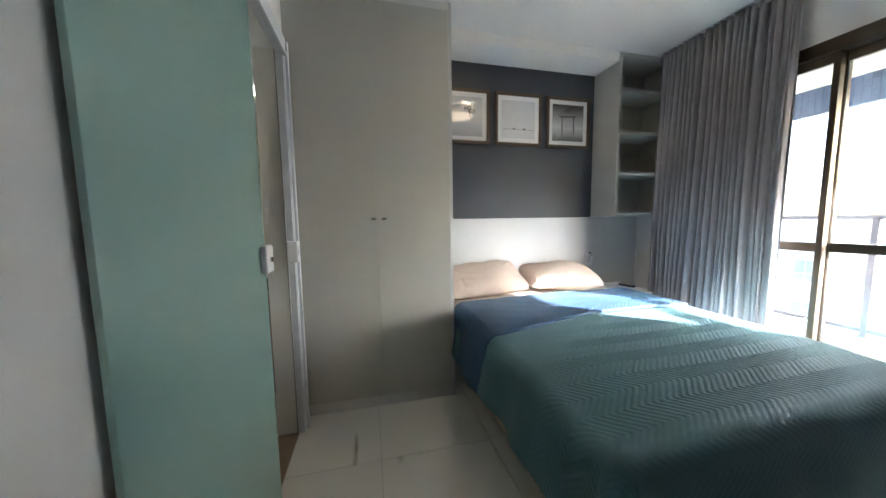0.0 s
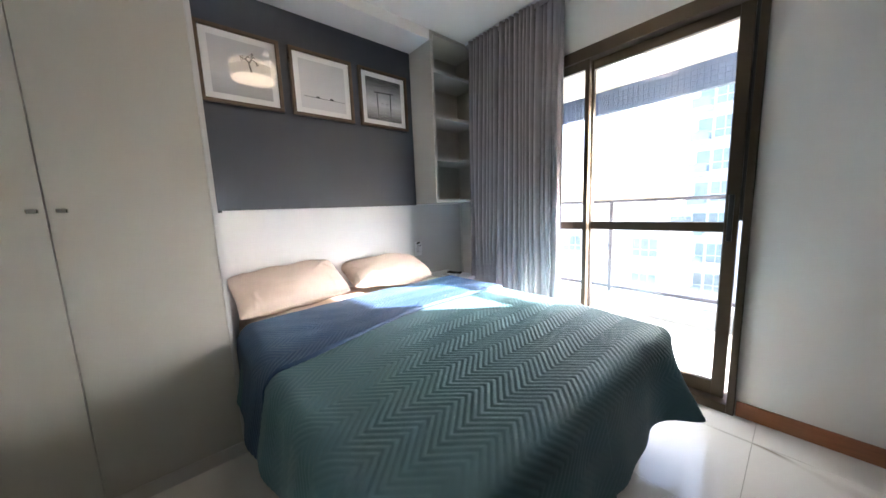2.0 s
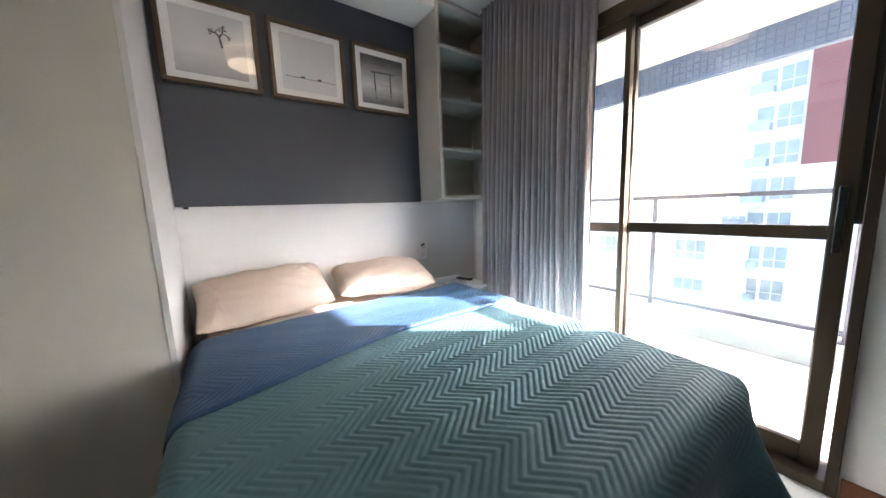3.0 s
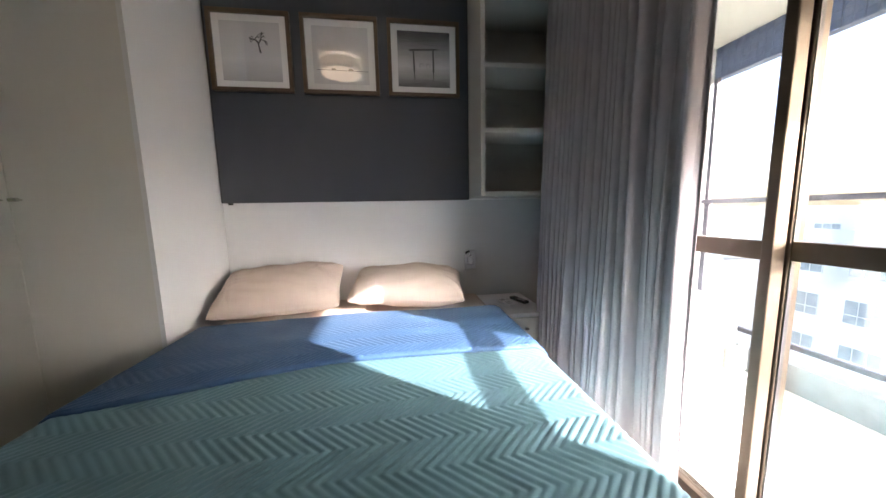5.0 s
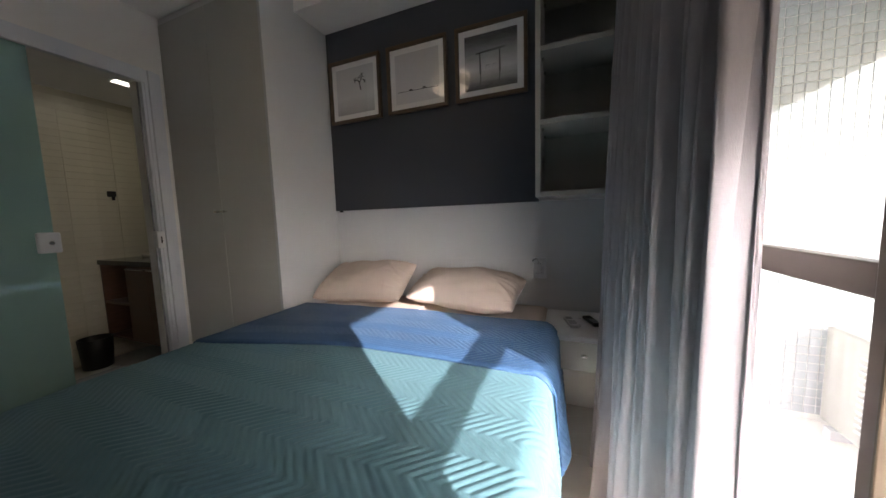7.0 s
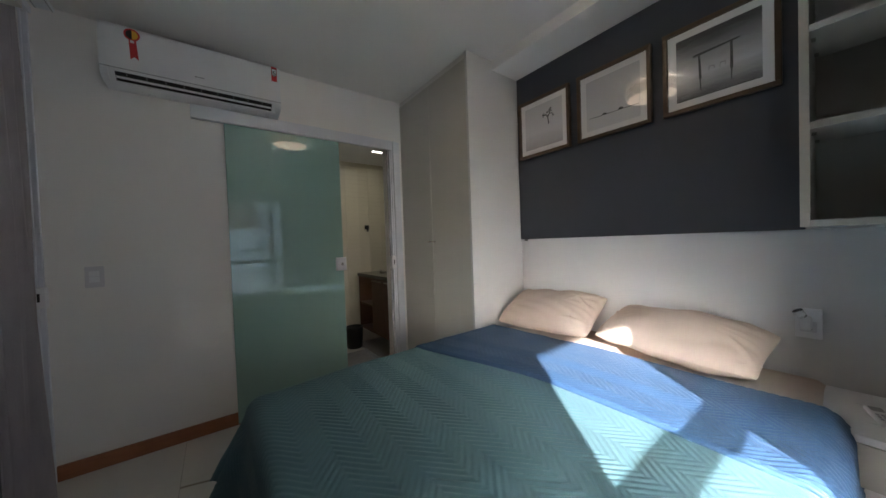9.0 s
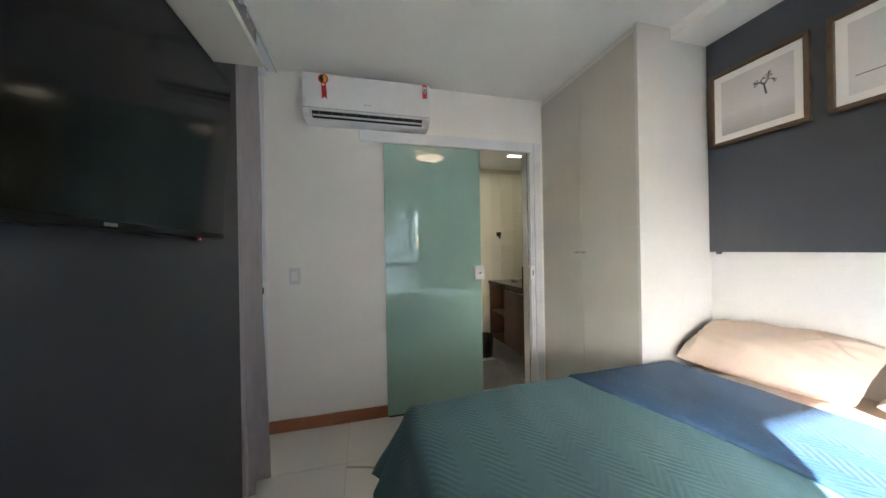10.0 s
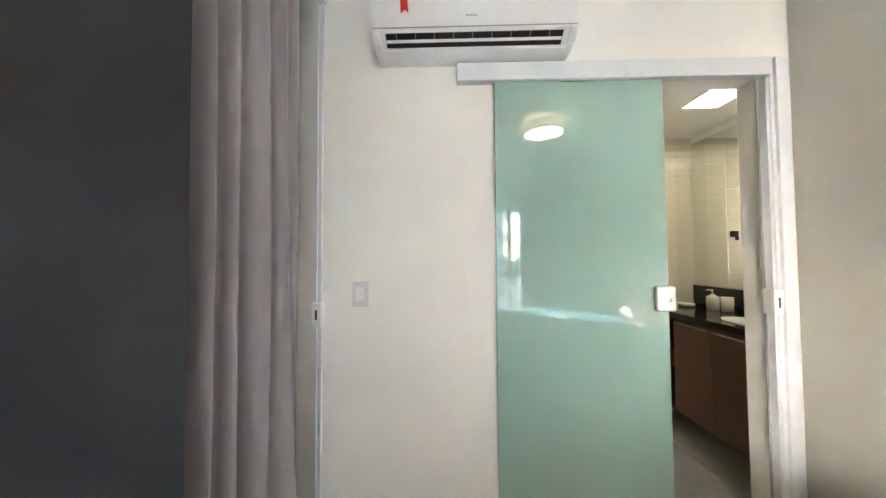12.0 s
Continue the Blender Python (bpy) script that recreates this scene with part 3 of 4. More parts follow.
def picture(x0, which, label):
    z0, w = 1.845, 0.427
    x1, z1 = x0 + w, z0 + w
    p = thing("framed_picture", ((x0 + x1) / 2, 2.86, z0), label, "picture", "pictures above the bed")
    f, y0, y1 = 0.021, 2.846, 2.8715
    for name, d in (("frame_bottom", (x0, x1, y0, y1, z0, z0 + f)), ("frame_top", (x0, x1, y0, y1, z1 - f, z1)),
                    ("frame_side", (x0, x0 + f, y0, y1, z0 + f, z1 - f)), ("frame_side", (x1 - f, x1, y0, y1, z0 + f, z1 - f))):
        part(name, boxes(d, bevel=0.003), FRAME_WOOD, p)
    mat_board = part("passepartout", boxes((x0 + f, x1 - f, 2.863, 2.871, z0 + f, z1 - f)), PASSE, p)
    i = 0.058
    a, b, c, d = x0 + i, x1 - i, z0 + i, z1 - i
    img = part("print", boxes((a, b, 2.8615, 2.8627, c, d)), PRINTS[which], mat_board)
    y, s = 2.8608, b - a
    ink = bmesh.new()

    def bar(px, pz, qx, qz, r):
        v = Vector((qx - px, qz - pz))
        n = Vector((-v.y, v.x)).normalized() * r * s
        P, Q = Vector((a + px * s, c + pz * s)), Vector((a + qx * s, c + qz * s))
        ink.faces.new([ink.verts.new((k.x, y, k.y)) for k in (P - n, Q - n * 0.7, Q + n * 0.7, P + n)])

    if which == 0:      # a bare tree with a leaning trunk
        rng = random.Random(4)

        def branch(px, pz, ang, ln, r, depth):
            qx, qz = px + ln * math.sin(ang), pz + ln * math.cos(ang)
            bar(px, pz, qx, qz, r)
            if depth:
                for k in range(3):
                    branch(qx, qz, ang + rng.uniform(-1.1, 1.1), ln * rng.uniform(0.55, 0.8), r * 0.62, depth - 1)
        branch(0.66, 0.48, -0.18, 0.17, 0.017, 0)
        branch(0.634, 0.645, -0.7, 0.075, 0.016, 4)
        branch(0.634, 0.645, 0.6, 0.075, 0.016, 4)
    elif which == 1:    # a long sandbar with two dark rocks
        bar(0.06, 0.245, 0.98, 0.235, 0.006)
        for cx, r in ((0.36, 0.042), (0.67, 0.045)):
            cz = 0.25
            ink.faces.new([ink.verts.new((a + (cx + r * math.cos(t)) * s, y, c + (cz + 0.72 * r * max(-0.35, math.sin(t))) * s)) for t in [k * math.pi / 9 for k in range(18)]])
    else:               # a wooden swing frame standing in water
        bar(0.22, 0.66, 0.77, 0.69, 0.020)
        bar(0.31, 0.28, 0.30, 0.67, 0.018)
        bar(0.68, 0.28, 0.68, 0.69, 0.019)
        bar(0.31, 0.28, 0.315, 0.10, 0.009)
        bar(0.68, 0.28, 0.675, 0.10, 0.009)
        for k in (0.42, 0.55):
            bar(k, 0.42, k + 0.06, 0.42, 0.005)
            bar(k, 0.42, k - 0.003, 0.35, 0.003)
            bar(k + 0.06, 0.42, k + 0.063, 0.36, 0.003)
    part("motif", ink, INK, mat_board)
    g = part("glazing", flat_shape(2.8585, ((x0 + f, z0 + f), (x1 - f, z0 + f), (x1 - f, z1 - f), (x0 + f, z1 - f))), PICTURE_GLASS, p)
    g.visible_shadow = False


picture(0.899, 0, "dark walnut framed photograph of a bare tree in mist")
picture(1.381, 1, "dark walnut framed photograph of rocks on a pale lake")
picture(1.862, 2, "dark walnut framed photograph of a swing frame in dark water")

# ---- corner shelf unit ----
def shelf_unit():
    s = thing("wall_shelf_unit", (2.64, 2.75, 1.24), "tall white laminate open corner shelf unit, empty", "shelf unit")
    part("side", boxes((2.352, 2.376, 2.592, 2.897, 1.235, H - 0.004), bevel=0.001), LAMINATE, s)
    part("side", boxes((2.898, 2.922, 2.592, 2.897, 1.235, H - 0.004), bevel=0.001), LAMINATE, s)
    part("back", boxes((2.3762, 2.8978, 2.885, 2.897, 1.2602, H - 0.03)), LAMINATE, s)
    for z in (1.235, 1.578, 1.915, 2.255):
        sh = part("shelf", boxes((2.3762, 2.8978, 2.596, 2.8848, z, z + 0.024), bevel=0.001), LAMINATE, s)
        if z > 1.3:
            for y in (2.66, 2.82):
                part("shelf_pin", boxes((2.3763, 2.388, y, y + 0.012, z - 0.012, z - 0.001)), CHROME, sh)
    part("top", boxes((2.3762, 2.8978, 2.596, 2.897, H - 0.029, H - 0.004)), LAMINATE, s)


shelf_unit()

# ---- bedside table with remotes ----
def bedside():
    n = thing("bedside_table", (2.55, 2.69, 0.42), "white wall-hung bedside table with one drawer", "bedside table")
    part("body", boxes((2.418, 2.690, 2.498, 2.897, 0.428, 0.5595)), LAMINATE, n)
    part("top", boxes((2.394, 2.700, 2.476, 2.897, 0.560, 0.584), bevel=0.002), WHITE_PLASTIC, n)
    d = part("drawer_front", boxes((2.432, 2.690, 2.480, 2.4975, 0.420, 0.556), bevel=0.002), LAMINATE, n)
    bm = bmesh.new()
    cyl(bm, (2.575, 2.480, 0.50), (0, -1, 0), 0.005, 0.005, 0.014, 12)
    box(bm, 2.563, 2.587, 2.458, 2.468, 0.494, 0.506, bevel=0.002)
    part("knob", bm, CHROME, d)


def remote(at, turn, colour, dark, label):
    r = thing("remote_control", at, label, "remote control", "remotes on the bedside table")
    m = Matrix.Translation(at) @ Euler((0, 0, radians(turn))).to_matrix().to_4x4()

    def add(name, dims, material, parent, bevel):
        bm = boxes(dims, bevel=bevel)
        bmesh.ops.transform(bm, matrix=m, verts=bm.verts)
        return part(name, bm, material, parent)
    b = add("case", (-0.021, 0.021, -0.07, 0.07, 0.0, 0.018), colour, r, 0.006)
    add("display", (-0.015, 0.015, 0.022, 0.058, 0.0175, 0.0188), dark, b, 0.0005)
    for i in range(3):
        for j in range(3):
            add("button", (-0.015 + 0.0115 * i, -0.007 + 0.0115 * i, -0.05 + 0.018 * j, -0.04 + 0.018 * j, 0.0175, 0.0198), GREY_PLASTIC, b, 0.0008)


bedside()
remote((2.521, 2.655, 0.5845), 14, WHITE_PLASTIC, GREY_PLASTIC, "white air conditioner remote control on the bedside table")
remote((2.622, 2.70, 0.5845), 20, BLACK_PLASTIC, SCREEN, "black television remote control on the bedside table")


def outlet():
    o = thing("wall_socket", (2.353, 2.9, 0.832), "white wall socket plate with a clear plug-in repellent", "wall socket")
    part("plate", boxes((2.316, 2.390, 2.885, 2.8925, 0.769, 0.895), bevel=0.003), WHITE_PLASTIC, o)
    part("socket", boxes((2.330, 2.376, 2.882, 2.8848, 0.796, 0.841), bevel=0.002), PLATE_PLASTIC, o)
    for x in (2.345, 2.353, 2.361):
        part("socket_hole", boxes((x - 0.002, x + 0.002, 2.8812, 2.8822, 0.806, 0.810)), BLACK_PLASTIC, o)
    plug = part("plug_in_device", boxes((2.330, 2.364, 2.840, 2.8818, 0.811, 0.866), bevel=0.008), WHITE_PLASTIC, o)
    bm = bmesh.new()
    cyl(bm, (2.340, 2.850, 0.864), (-0.35, -0.2, 0.6), 0.014, 0.017, 0.03, 20)
    part("flask", bm, PANE, plug, "clear liquid flask")


outlet()

# ---- curtains ----
def curtain(name, at, along, a0, a1, c, depth0, depth1, z0, z1, folds, seed, label, hook=0.0, turn=0.0, flare=0.0, crowd=0.0):
    """A pleated hanging: along is 'x' or 'y'; c is the centre line across; folds deepen and drift towards the hem."""
    t = thing(name, at, label, "curtain")
    n, m = folds * 26, 60
    s, q = np.meshgrid(np.linspace(0, 1, n), np.linspace(0, 1, m))
    warp = s + 0.016 * np.sin(6.28 * s * 2.3 + seed) + 0.010 * np.sin(6.28 * s * 5.1 + 2 * seed)
    ph = (warp - crowd * np.exp(-s / 0.11)) * folds * 2 * math.pi      # folds crowd at the free end
    amp = depth0 + (depth1 - depth0) * q ** 0.8
    fold = np.sin(ph) + 0.34 * np.sin(2 * ph + seed) * (1 - 0.5 * q) + 0.22 * np.sin(1.37 * ph + 3 * seed) * q + 0.16 * np.sin(0.5 * ph + 1.7 * seed)
    fold = np.sign(fold) * np.abs(fold) ** 0.8
    mod = (1 + 0.35 * np.sin(6.28 * s * 3.7 + seed) * q) * (0.8 + 0.2 * np.clip(s / 0.2, 0, 1))
    drift = 0.018 * np.sin(3 * q + 9 * s) * q
    pos = a0 + (a1 - a0) * s + 0.010 * np.cos(ph) * (1 + q) + drift
    acr = c + amp * fold * mod + 0.010 * np.sin(5 * q + 20 * s) * q
    acr = acr + hook * np.clip((s - 0.93) / 0.06, 0, 1)      # the last fold returns to the wall
    acr = acr + turn * np.clip((0.30 - s) / 0.30, 0, 1) ** 1.3      # the free end swings towards the window
    acr = acr + 0.010 * np.sin(3.3 * ph + 4 * q) * np.clip((0.16 - s) / 0.10, 0, 1)
    pos = pos + 0.008 * np.sin(2.6 * ph + 3 * q) * np.clip((0.16 - s) / 0.10, 0, 1)
    acr = acr - flare * q * np.clip(s / 0.35, 0, 1) * np.clip((0.99 - s) / 0.06, 0, 1)      # the hem hangs forward
    z = z1 - (z1 - z0) * q
    pts = np.stack([pos, acr, z] if along == "x" else [acr, pos, z], -1)
    ob = grid_mesh("fabric", pts, CURTAIN, t)
    sol = ob.modifiers.new("thickness", "SOLIDIFY")
    sol.thickness = 0.0012
    # heading band and gliders
    head = boxes((a0, a1, c - 0.004, c + 0.004, z1 - 0.03, z1)) if along == "x" else boxes((c - 0.004, c + 0.004, a0, a1, z1 - 0.03, z1))
    part("heading_tape", head, CURTAIN, t)
    return t


curtain("window_curtain", (2.72, 2.15, 2.54), "y", 1.745, 2.575, 2.735, 0.030, 0.056, 0.02, 2.54, 20, 2, "grey linen curtain drawn half open at the balcony door", 0.16, 0.076, 0.05, 0.12)
curtain("doorway_curtain", (0.6, 0.235, 2.54), "x", 0.285, 0.97, 0.212, 0.036, 0.056, 0.02, 2.54, 7, 5, "grey linen curtain gathered beside the entrance")
trk = thing("curtain_track", (2.745, 1.7, 2.545), "white ceiling curtain track above the balcony door", "curtain track", "curtain tracks")
part("channel", boxes((2.725, 2.765, 0.40, 2.585, 2.5415, 2.559), bevel=0.001), WHITE_ALU, trk)
trk2 = thing("curtain_track", (0.4, 0.22, 2.545), "grey ceiling curtain track with two channels by the entrance", "curtain track", "curtain tracks")
part("channel", boxes((WX + 0.002, 0.802, 0.183, 0.255, 2.5415, 2.559), bevel=0.001), WHITE_ALU, trk2)
part("groove", boxes((WX + 0.003, 0.800, 0.246, 0.250, 2.5395, 2.5414)), GREY_PLASTIC, trk2)
part("groove", boxes((WX + 0.003, 0.800, 0.188, 0.192, 2.5395, 2.5414)), GREY_PLASTIC, trk2)

# entrance sliding door: wall channel, catch and the floor and ceiling guides
ent = thing("door_3", (-0.08, 0.15, 0), "white aluminium channel and catch of the entrance sliding door, open", "door frame", kind="structure")
part("wall_channel", boxes((WX + 0.001, WX + 0.02, 0.135, 0.141, 0, 2.5), (WX + 0.001, WX + 0.02, 0.157, 0.163, 0, 2.5), (WX + 0.001, WX + 0.007, 0.141, 0.157, 0, 2.5)), WHITE_ALU, ent)
part("catch", boxes((WX + 0.002, WX + 0.045, 0.126, 0.174, 0.95, 1.06), bevel=0.004), WHITE_PLASTIC, ent)
part("catch_slot", boxes((WX + 0.0445, WX + 0.0458, 0.145, 0.155, 0.985, 1.03)), BLACK_PLASTIC, ent)
part("head_guide", boxes((WX + 0.001, 0.802, 0.125, 0.175, 2.501, 2.54), bevel=0.003), WHITE_ALU, ent)
part("floor_guide", boxes((WX + 0.001, 0.802, 0.140, 0.158, 0.0, 0.008), bevel=0.002), BRONZE, ent)

# ---- television and its shelf ----
def television():
    t = thing("television", (1.6, 0.38, 1.58), "black flat-screen television on a wall bracket, switched off", "television")
    tilt = Matrix.Translation((1.58, 0.373, 1.317)) @ Euler((radians(-3.6), 0, 0)).to_matrix().to_4x4()

    def add(name, dims, material, parent, bevel=0.0, label=""):
        bm = boxes(dims, bevel=bevel)
        bmesh.ops.transform(bm, matrix=tilt, verts=bm.verts)
        return part(name, bm, material, parent, label)
    w = 0.468
    body = add("housing", (-w, w, -0.045, 0.0, 0.0, 0.515), TV_PLASTIC, t, 0.004)
    add("screen", (-w + 0.008, w - 0.008, 0.0003, 0.0018, 0.016, 0.507), SCREEN, body)
    add("lower_bezel", (-w + 0.004, w - 0.004, 0.0003, 0.0028, 0.002, 0.0155), TV_PLASTIC, body)
    logo = bmesh.new()
    for i in range(7):
        box(logo, -0.016 + 0.0046 * i, -0.0126 + 0.0046 * i, 0.003, 0.0034, 0.0052, 0.0122)
    bmesh.ops.transform(logo, matrix=tilt, verts=logo.verts)
    part("maker_mark", logo, CHROME, body, "silver maker's mark")
    eye = add("standby_eye", (-0.338, -0.312, -0.014, -0.002, -0.009, 0.0), BLACK_PLASTIC, body, 0.002)
    part("standby_light", boxes((1.2535, 1.2565, 0.3708, 0.3722, 1.3105, 1.3125)), RED_GLOW, eye, "tiny red standby light")
    part("wall_bracket", boxes((1.45, 1.70, SY + 0.001, 0.325, 1.42, 1.70), (1.52, 1.62, 0.325, 0.345, 1.45, 1.62), bevel=0.003), BLACK_PLASTIC, t)


television()
sh = thing("floating_shelf", (1.7, 0.41, 1.958), "white laminate floating shelf above the television", "shelf")
part("board", boxes((1.005, 2.20, SY + 0.001, 0.475, 1.958, 1.983), bevel=0.0015), LAMINATE, sh)

# ---- air conditioner ----
RED = mat("red_label", (0.55, 0.02, 0.025), 0.4, vary=0.05)
YELLOW = mat("yellow_label", (0.75, 0.42, 0.03), 0.4, vary=0.05)


def disc(bm, x, y, z, r, a0=0, a1=360, n=24):
    pts = [(y + r * math.cos(radians(a0 + (a1 - a0) * k / n)), z + r * math.sin(radians(a0 + (a1 - a0) * k / n))) for k in range(n + 1)]
    if a1 - a0 == 360:
        pts = pts[:-1]
    bm.faces.new([bm.verts.new((x, p, q)) for p, q in pts])
    return bm


def air_conditioner():
    a = thing("air_conditioner", (0.0, 0.9, 2.19), "white split air conditioner with open louvres and paper labels", "air conditioner")
    y0, y1 = 0.452, 1.322
    prof = [(WX + 0.002, 2.497), (0.045, 2.497), (0.066, 2.489), (0.076, 2.470), (0.082, 2.246), (0.080, 2.236), (0.074, 2.231), (0.018, 2.188), (-0.05, 2.185), (WX + 0.002, 2.185)]
    body = part("body", extrude_profile(bmesh.new(), prof, "y", y0 + 0.03, y1 - 0.03), WHITE_PLASTIC, a)
    end = [(WX + 0.002, 2.497), (0.045, 2.497), (0.066, 2.489), (0.076, 2.470), (0.083, 2.25), (0.082, 2.228), (0.070, 2.208), (0.046, 2.193), (0.012, 2.185), (WX + 0.002, 2.183)]
    part("end_cap", extrude_profile(bmesh.new(), end, "y", y0, y0 + 0.0299), WHITE_PLASTIC, a)
    part("end_cap", extrude_profile(bmesh.new(), end, "y", y1 - 0.0299, y1), WHITE_PLASTIC, a)
    part("seam", boxes((0.078, 0.0838, y0 + 0.002, y1 - 0.002, 2.2415, 2.2455)), GREY_PLASTIC, a)

    def slope(s0, s1, o0, o1):
        """Section of a slat lying on the slanted outlet: from s0 to s1 down the slope, o0 to o1 proud of it."""
        p, d, n = Vector((0.074, 2.231)), Vector((-0.056, -0.043)), Vector((0.609, -0.793))
        return [tuple(p + d * s + n * o) for s, o in ((s0, o0), (s0, o1), (s1, o1), (s1, o0))]

    # black sheet on the closed slope draws the shade of the open outlet
    part("outlet_shade", extrude_profile(bmesh.new(), slope(0.06, 0.84, -0.001, 0.0012), "y", y0 + 0.055, y1 - 0.055), BLACK_PLASTIC, a, "black sheet for the shade inside the air outlet")
    part("louvre", extrude_profile(bmesh.new(), slope(0.40, 0.55, 0.0014, 0.008), "y", y0 + 0.058, y1 - 0.058), WHITE_PLASTIC, a)
    for k in range(9):
        y = y0 + 0.10 + k * 0.082
        part("vane", extrude_profile(bmesh.new(), slope(0.08, 0.38, 0.0014, 0.004), "y", y, y + 0.0025), GREY_PLASTIC, a)
    part("lower_lip", extrude_profile(bmesh.new(), slope(0.86, 1.0, -0.001, 0.005), "y", y0 + 0.031, y1 - 0.031), WHITE_PLASTIC, a)
    mark = bmesh.new()
    disc(mark, 0.0822, 0.858, 2.292, 0.005)
    for k in range(4):
        box(mark, 0.0815, 0.0824, 0.867 + 0.0085 * k, 0.873 + 0.0085 * k, 2.2885, 2.2955)
    part("maker_mark", mark, GREY_PLASTIC, body, "small grey maker's mark")
    badge = part("rosette_label", extrude_profile(bmesh.new(), [(0.5705, 2.435), (0.5995, 2.435), (0.6085, 2.308), (0.592, 2.323), (0.575, 2.308)], "x", 0.0800, 0.0829), RED, a, "red ribbon paper label")
    part("ring", disc(bmesh.new(), 0.0832, 0.585, 2.443, 0.033), RED, badge)
    part("dial_half", disc(bmesh.new(), 0.0836, 0.585, 2.443, 0.025, -90, 90), YELLOW, badge)
    part("dial_half", disc(bmesh.new(), 0.0836, 0.585, 2.443, 0.025, 90, 270), BLACK_PLASTIC, badge)
    part("text_patch", boxes((0.0825, 0.0834, 0.577, 0.593, 2.398, 2.412)), WHITE_PLASTIC, badge)
    tag = part("rating_label", boxes((0.0790, 0.0822, 1.270, 1.304, 2.385, 2.482)), RED, a, "red and white label with a 6")
    shield = [(1.272, 2.470), (1.302, 2.470), (1.302, 2.428), (1.287, 2.414), (1.272, 2.428)]
    part("shield_rim", extrude_profile(bmesh.new(), shield, "x", 0.0815, 0.0828), BLACK_PLASTIC, tag)
    inner = [(1.275, 2.467), (1.299, 2.467), (1.299, 2.430), (1.287, 2.418), (1.275, 2.430)]
    part("shield", extrude_profile(bmesh.new(), inner, "x", 0.082, 0.0832), WHITE_PLASTIC, tag)
    txt = bpy.data.curves.new("numeral", "FONT")
    txt.body, txt.size, txt.align_x = "6", 0.046, "CENTER"
    txt.materials.append(BLACK_PLASTIC)
    t = new("numeral", txt)
    t.parent = tag
    t.matrix_local = Matrix.Translation(Vector((0.0838, 1.287, 2.4265)) - ORIGIN[a.name]) @ Euler((radians(90), 0, radians(90))).to_matrix().to_4x4()
    bpy.context.view_layer.update()
    me = bpy.data.meshes.new_from_object(t.evaluated_get(bpy.context.evaluated_depsgraph_get()))
    m2 = t.matrix_local.copy()
    bpy.data.objects.remove(t)
    num = new("numeral", me)
    num.parent, num.matrix_local = tag, m2
    a.location.x -= 0.017
    a.location.y -= 0.010


air_conditioner()

sw = thing("light_switch", (-0.09, 0.354, 1.1), "white two-gang light switch plate on the wall", "light switch")
part("plate", boxes((WX + 0.0005, WX + 0.009, 0.306, 0.381, 1.038, 1.157), bevel=0.003), PLATE_PLASTIC, sw)
for z in (1.072, 1.105):
    part("rocker", boxes((WX + 0.0092, WX + 0.013, 0.323, 0.364, z - 0.005, z + 0.025), bevel=0.002), WHITE_PLASTIC, sw)

stp = thing("door_guide", (-0.06, 1.48, 0), "small chrome floor guide under the glass door", "door guide")
part("block", boxes((-0.082, -0.055, 1.46, 1.50, 0.0, 0.022), bevel=0.003), CHROME, stp)
part("rail", boxes((-0.096, -0.0822, 0.99, 1.459, 0.0, 0.010), bevel=0.001), BRONZE, stp)

# drum ceiling lamp
SHADE_FABRIC = mat("white_shade_fabric", (0.80, 0.78, 0.74), 0.85, vary=0.03, scale=30, bump=0.2, bump_scale=700, spec=0.1)
_sn = SHADE_FABRIC.node_tree
_tl, _ms = _sn.nodes.new("ShaderNodeBsdfTranslucent"), _sn.nodes.new("ShaderNodeMixShader")
_tl.inputs["Color"].default_value = (0.80, 0.74, 0.66, 1)
_ms.inputs[0].default_value = 0.45
_sn.links.new(_sn.nodes["Principled BSDF"].outputs[0], _ms.inputs[1])
_sn.links.new(_tl.outputs[0], _ms.inputs[2])
_sn.links.new(_ms.outputs[0], _sn.nodes["Material Output"].inputs["Surface"])


def ceiling_lamp():
    c = thing("ceiling_lamp", (1.40, 1.67, H), "round white fabric drum ceiling lamp, lit", "ceiling lamp")
    bm = bmesh.new()
    cyl(bm, (1.40, 1.67, 2.445), (0, 0, 1), 0.185, 0.185, 0.095, 48, cap=False)
    sh = part("shade", bm, SHADE_FABRIC, c, smooth=True)
    sol = sh.modifiers.new("thickness", "SOLIDIFY")
    sol.thickness = 0.004
    bm = bmesh.new()
    cyl(bm, (1.40, 1.67, 2.450), (0, 0, 1), 0.179, 0.179, 0.004, 48)
    part("diffuser", bm, LAMP_GLOW, c, "glowing warm diffuser")
    bm = bmesh.new()
    cyl(bm, (1.40, 1.67, 2.455), (0, 0, 1), 0.05, 0.05, 0.102, 24)
    part("ceiling_rose", bm, WHITE_PLASTIC, c)


ceiling_lamp()

# ---- bathroom ----
BXW, BYN, BH = -1.27, 2.80, 2.26
structure("bathroom_floor", boxes((-1.4, -0.2205, 0.8, 2.95, -0.12, -0.004)), BALCONY_TILE, "pale bathroom floor tiles", "floor")
bath_wall = structure("bathroom_wall_west", boxes((-1.4, BXW, 0.8, 2.95, -0.004, 2.4)), BATH_GROUT, "bathroom wall with white glazed relief tiles", "wall")
structure("bathroom_wall_north", boxes((BXW, -0.2205, BYN, 2.95, -0.004, 2.4)), WALL, "white bathroom wall behind the mirror", "wall")
structure("bathroom_wall_south", boxes((BXW, -0.2205, 0.8, 0.92, -0.004, 2.4)), BATH_TILE, "white tiled bathroom wall", "wall")
structure("bathroom_ceiling", boxes((BXW, -0.2205, 0.92, BYN, BH, 2.4)), CEIL, "white bathroom ceiling", "ceiling")
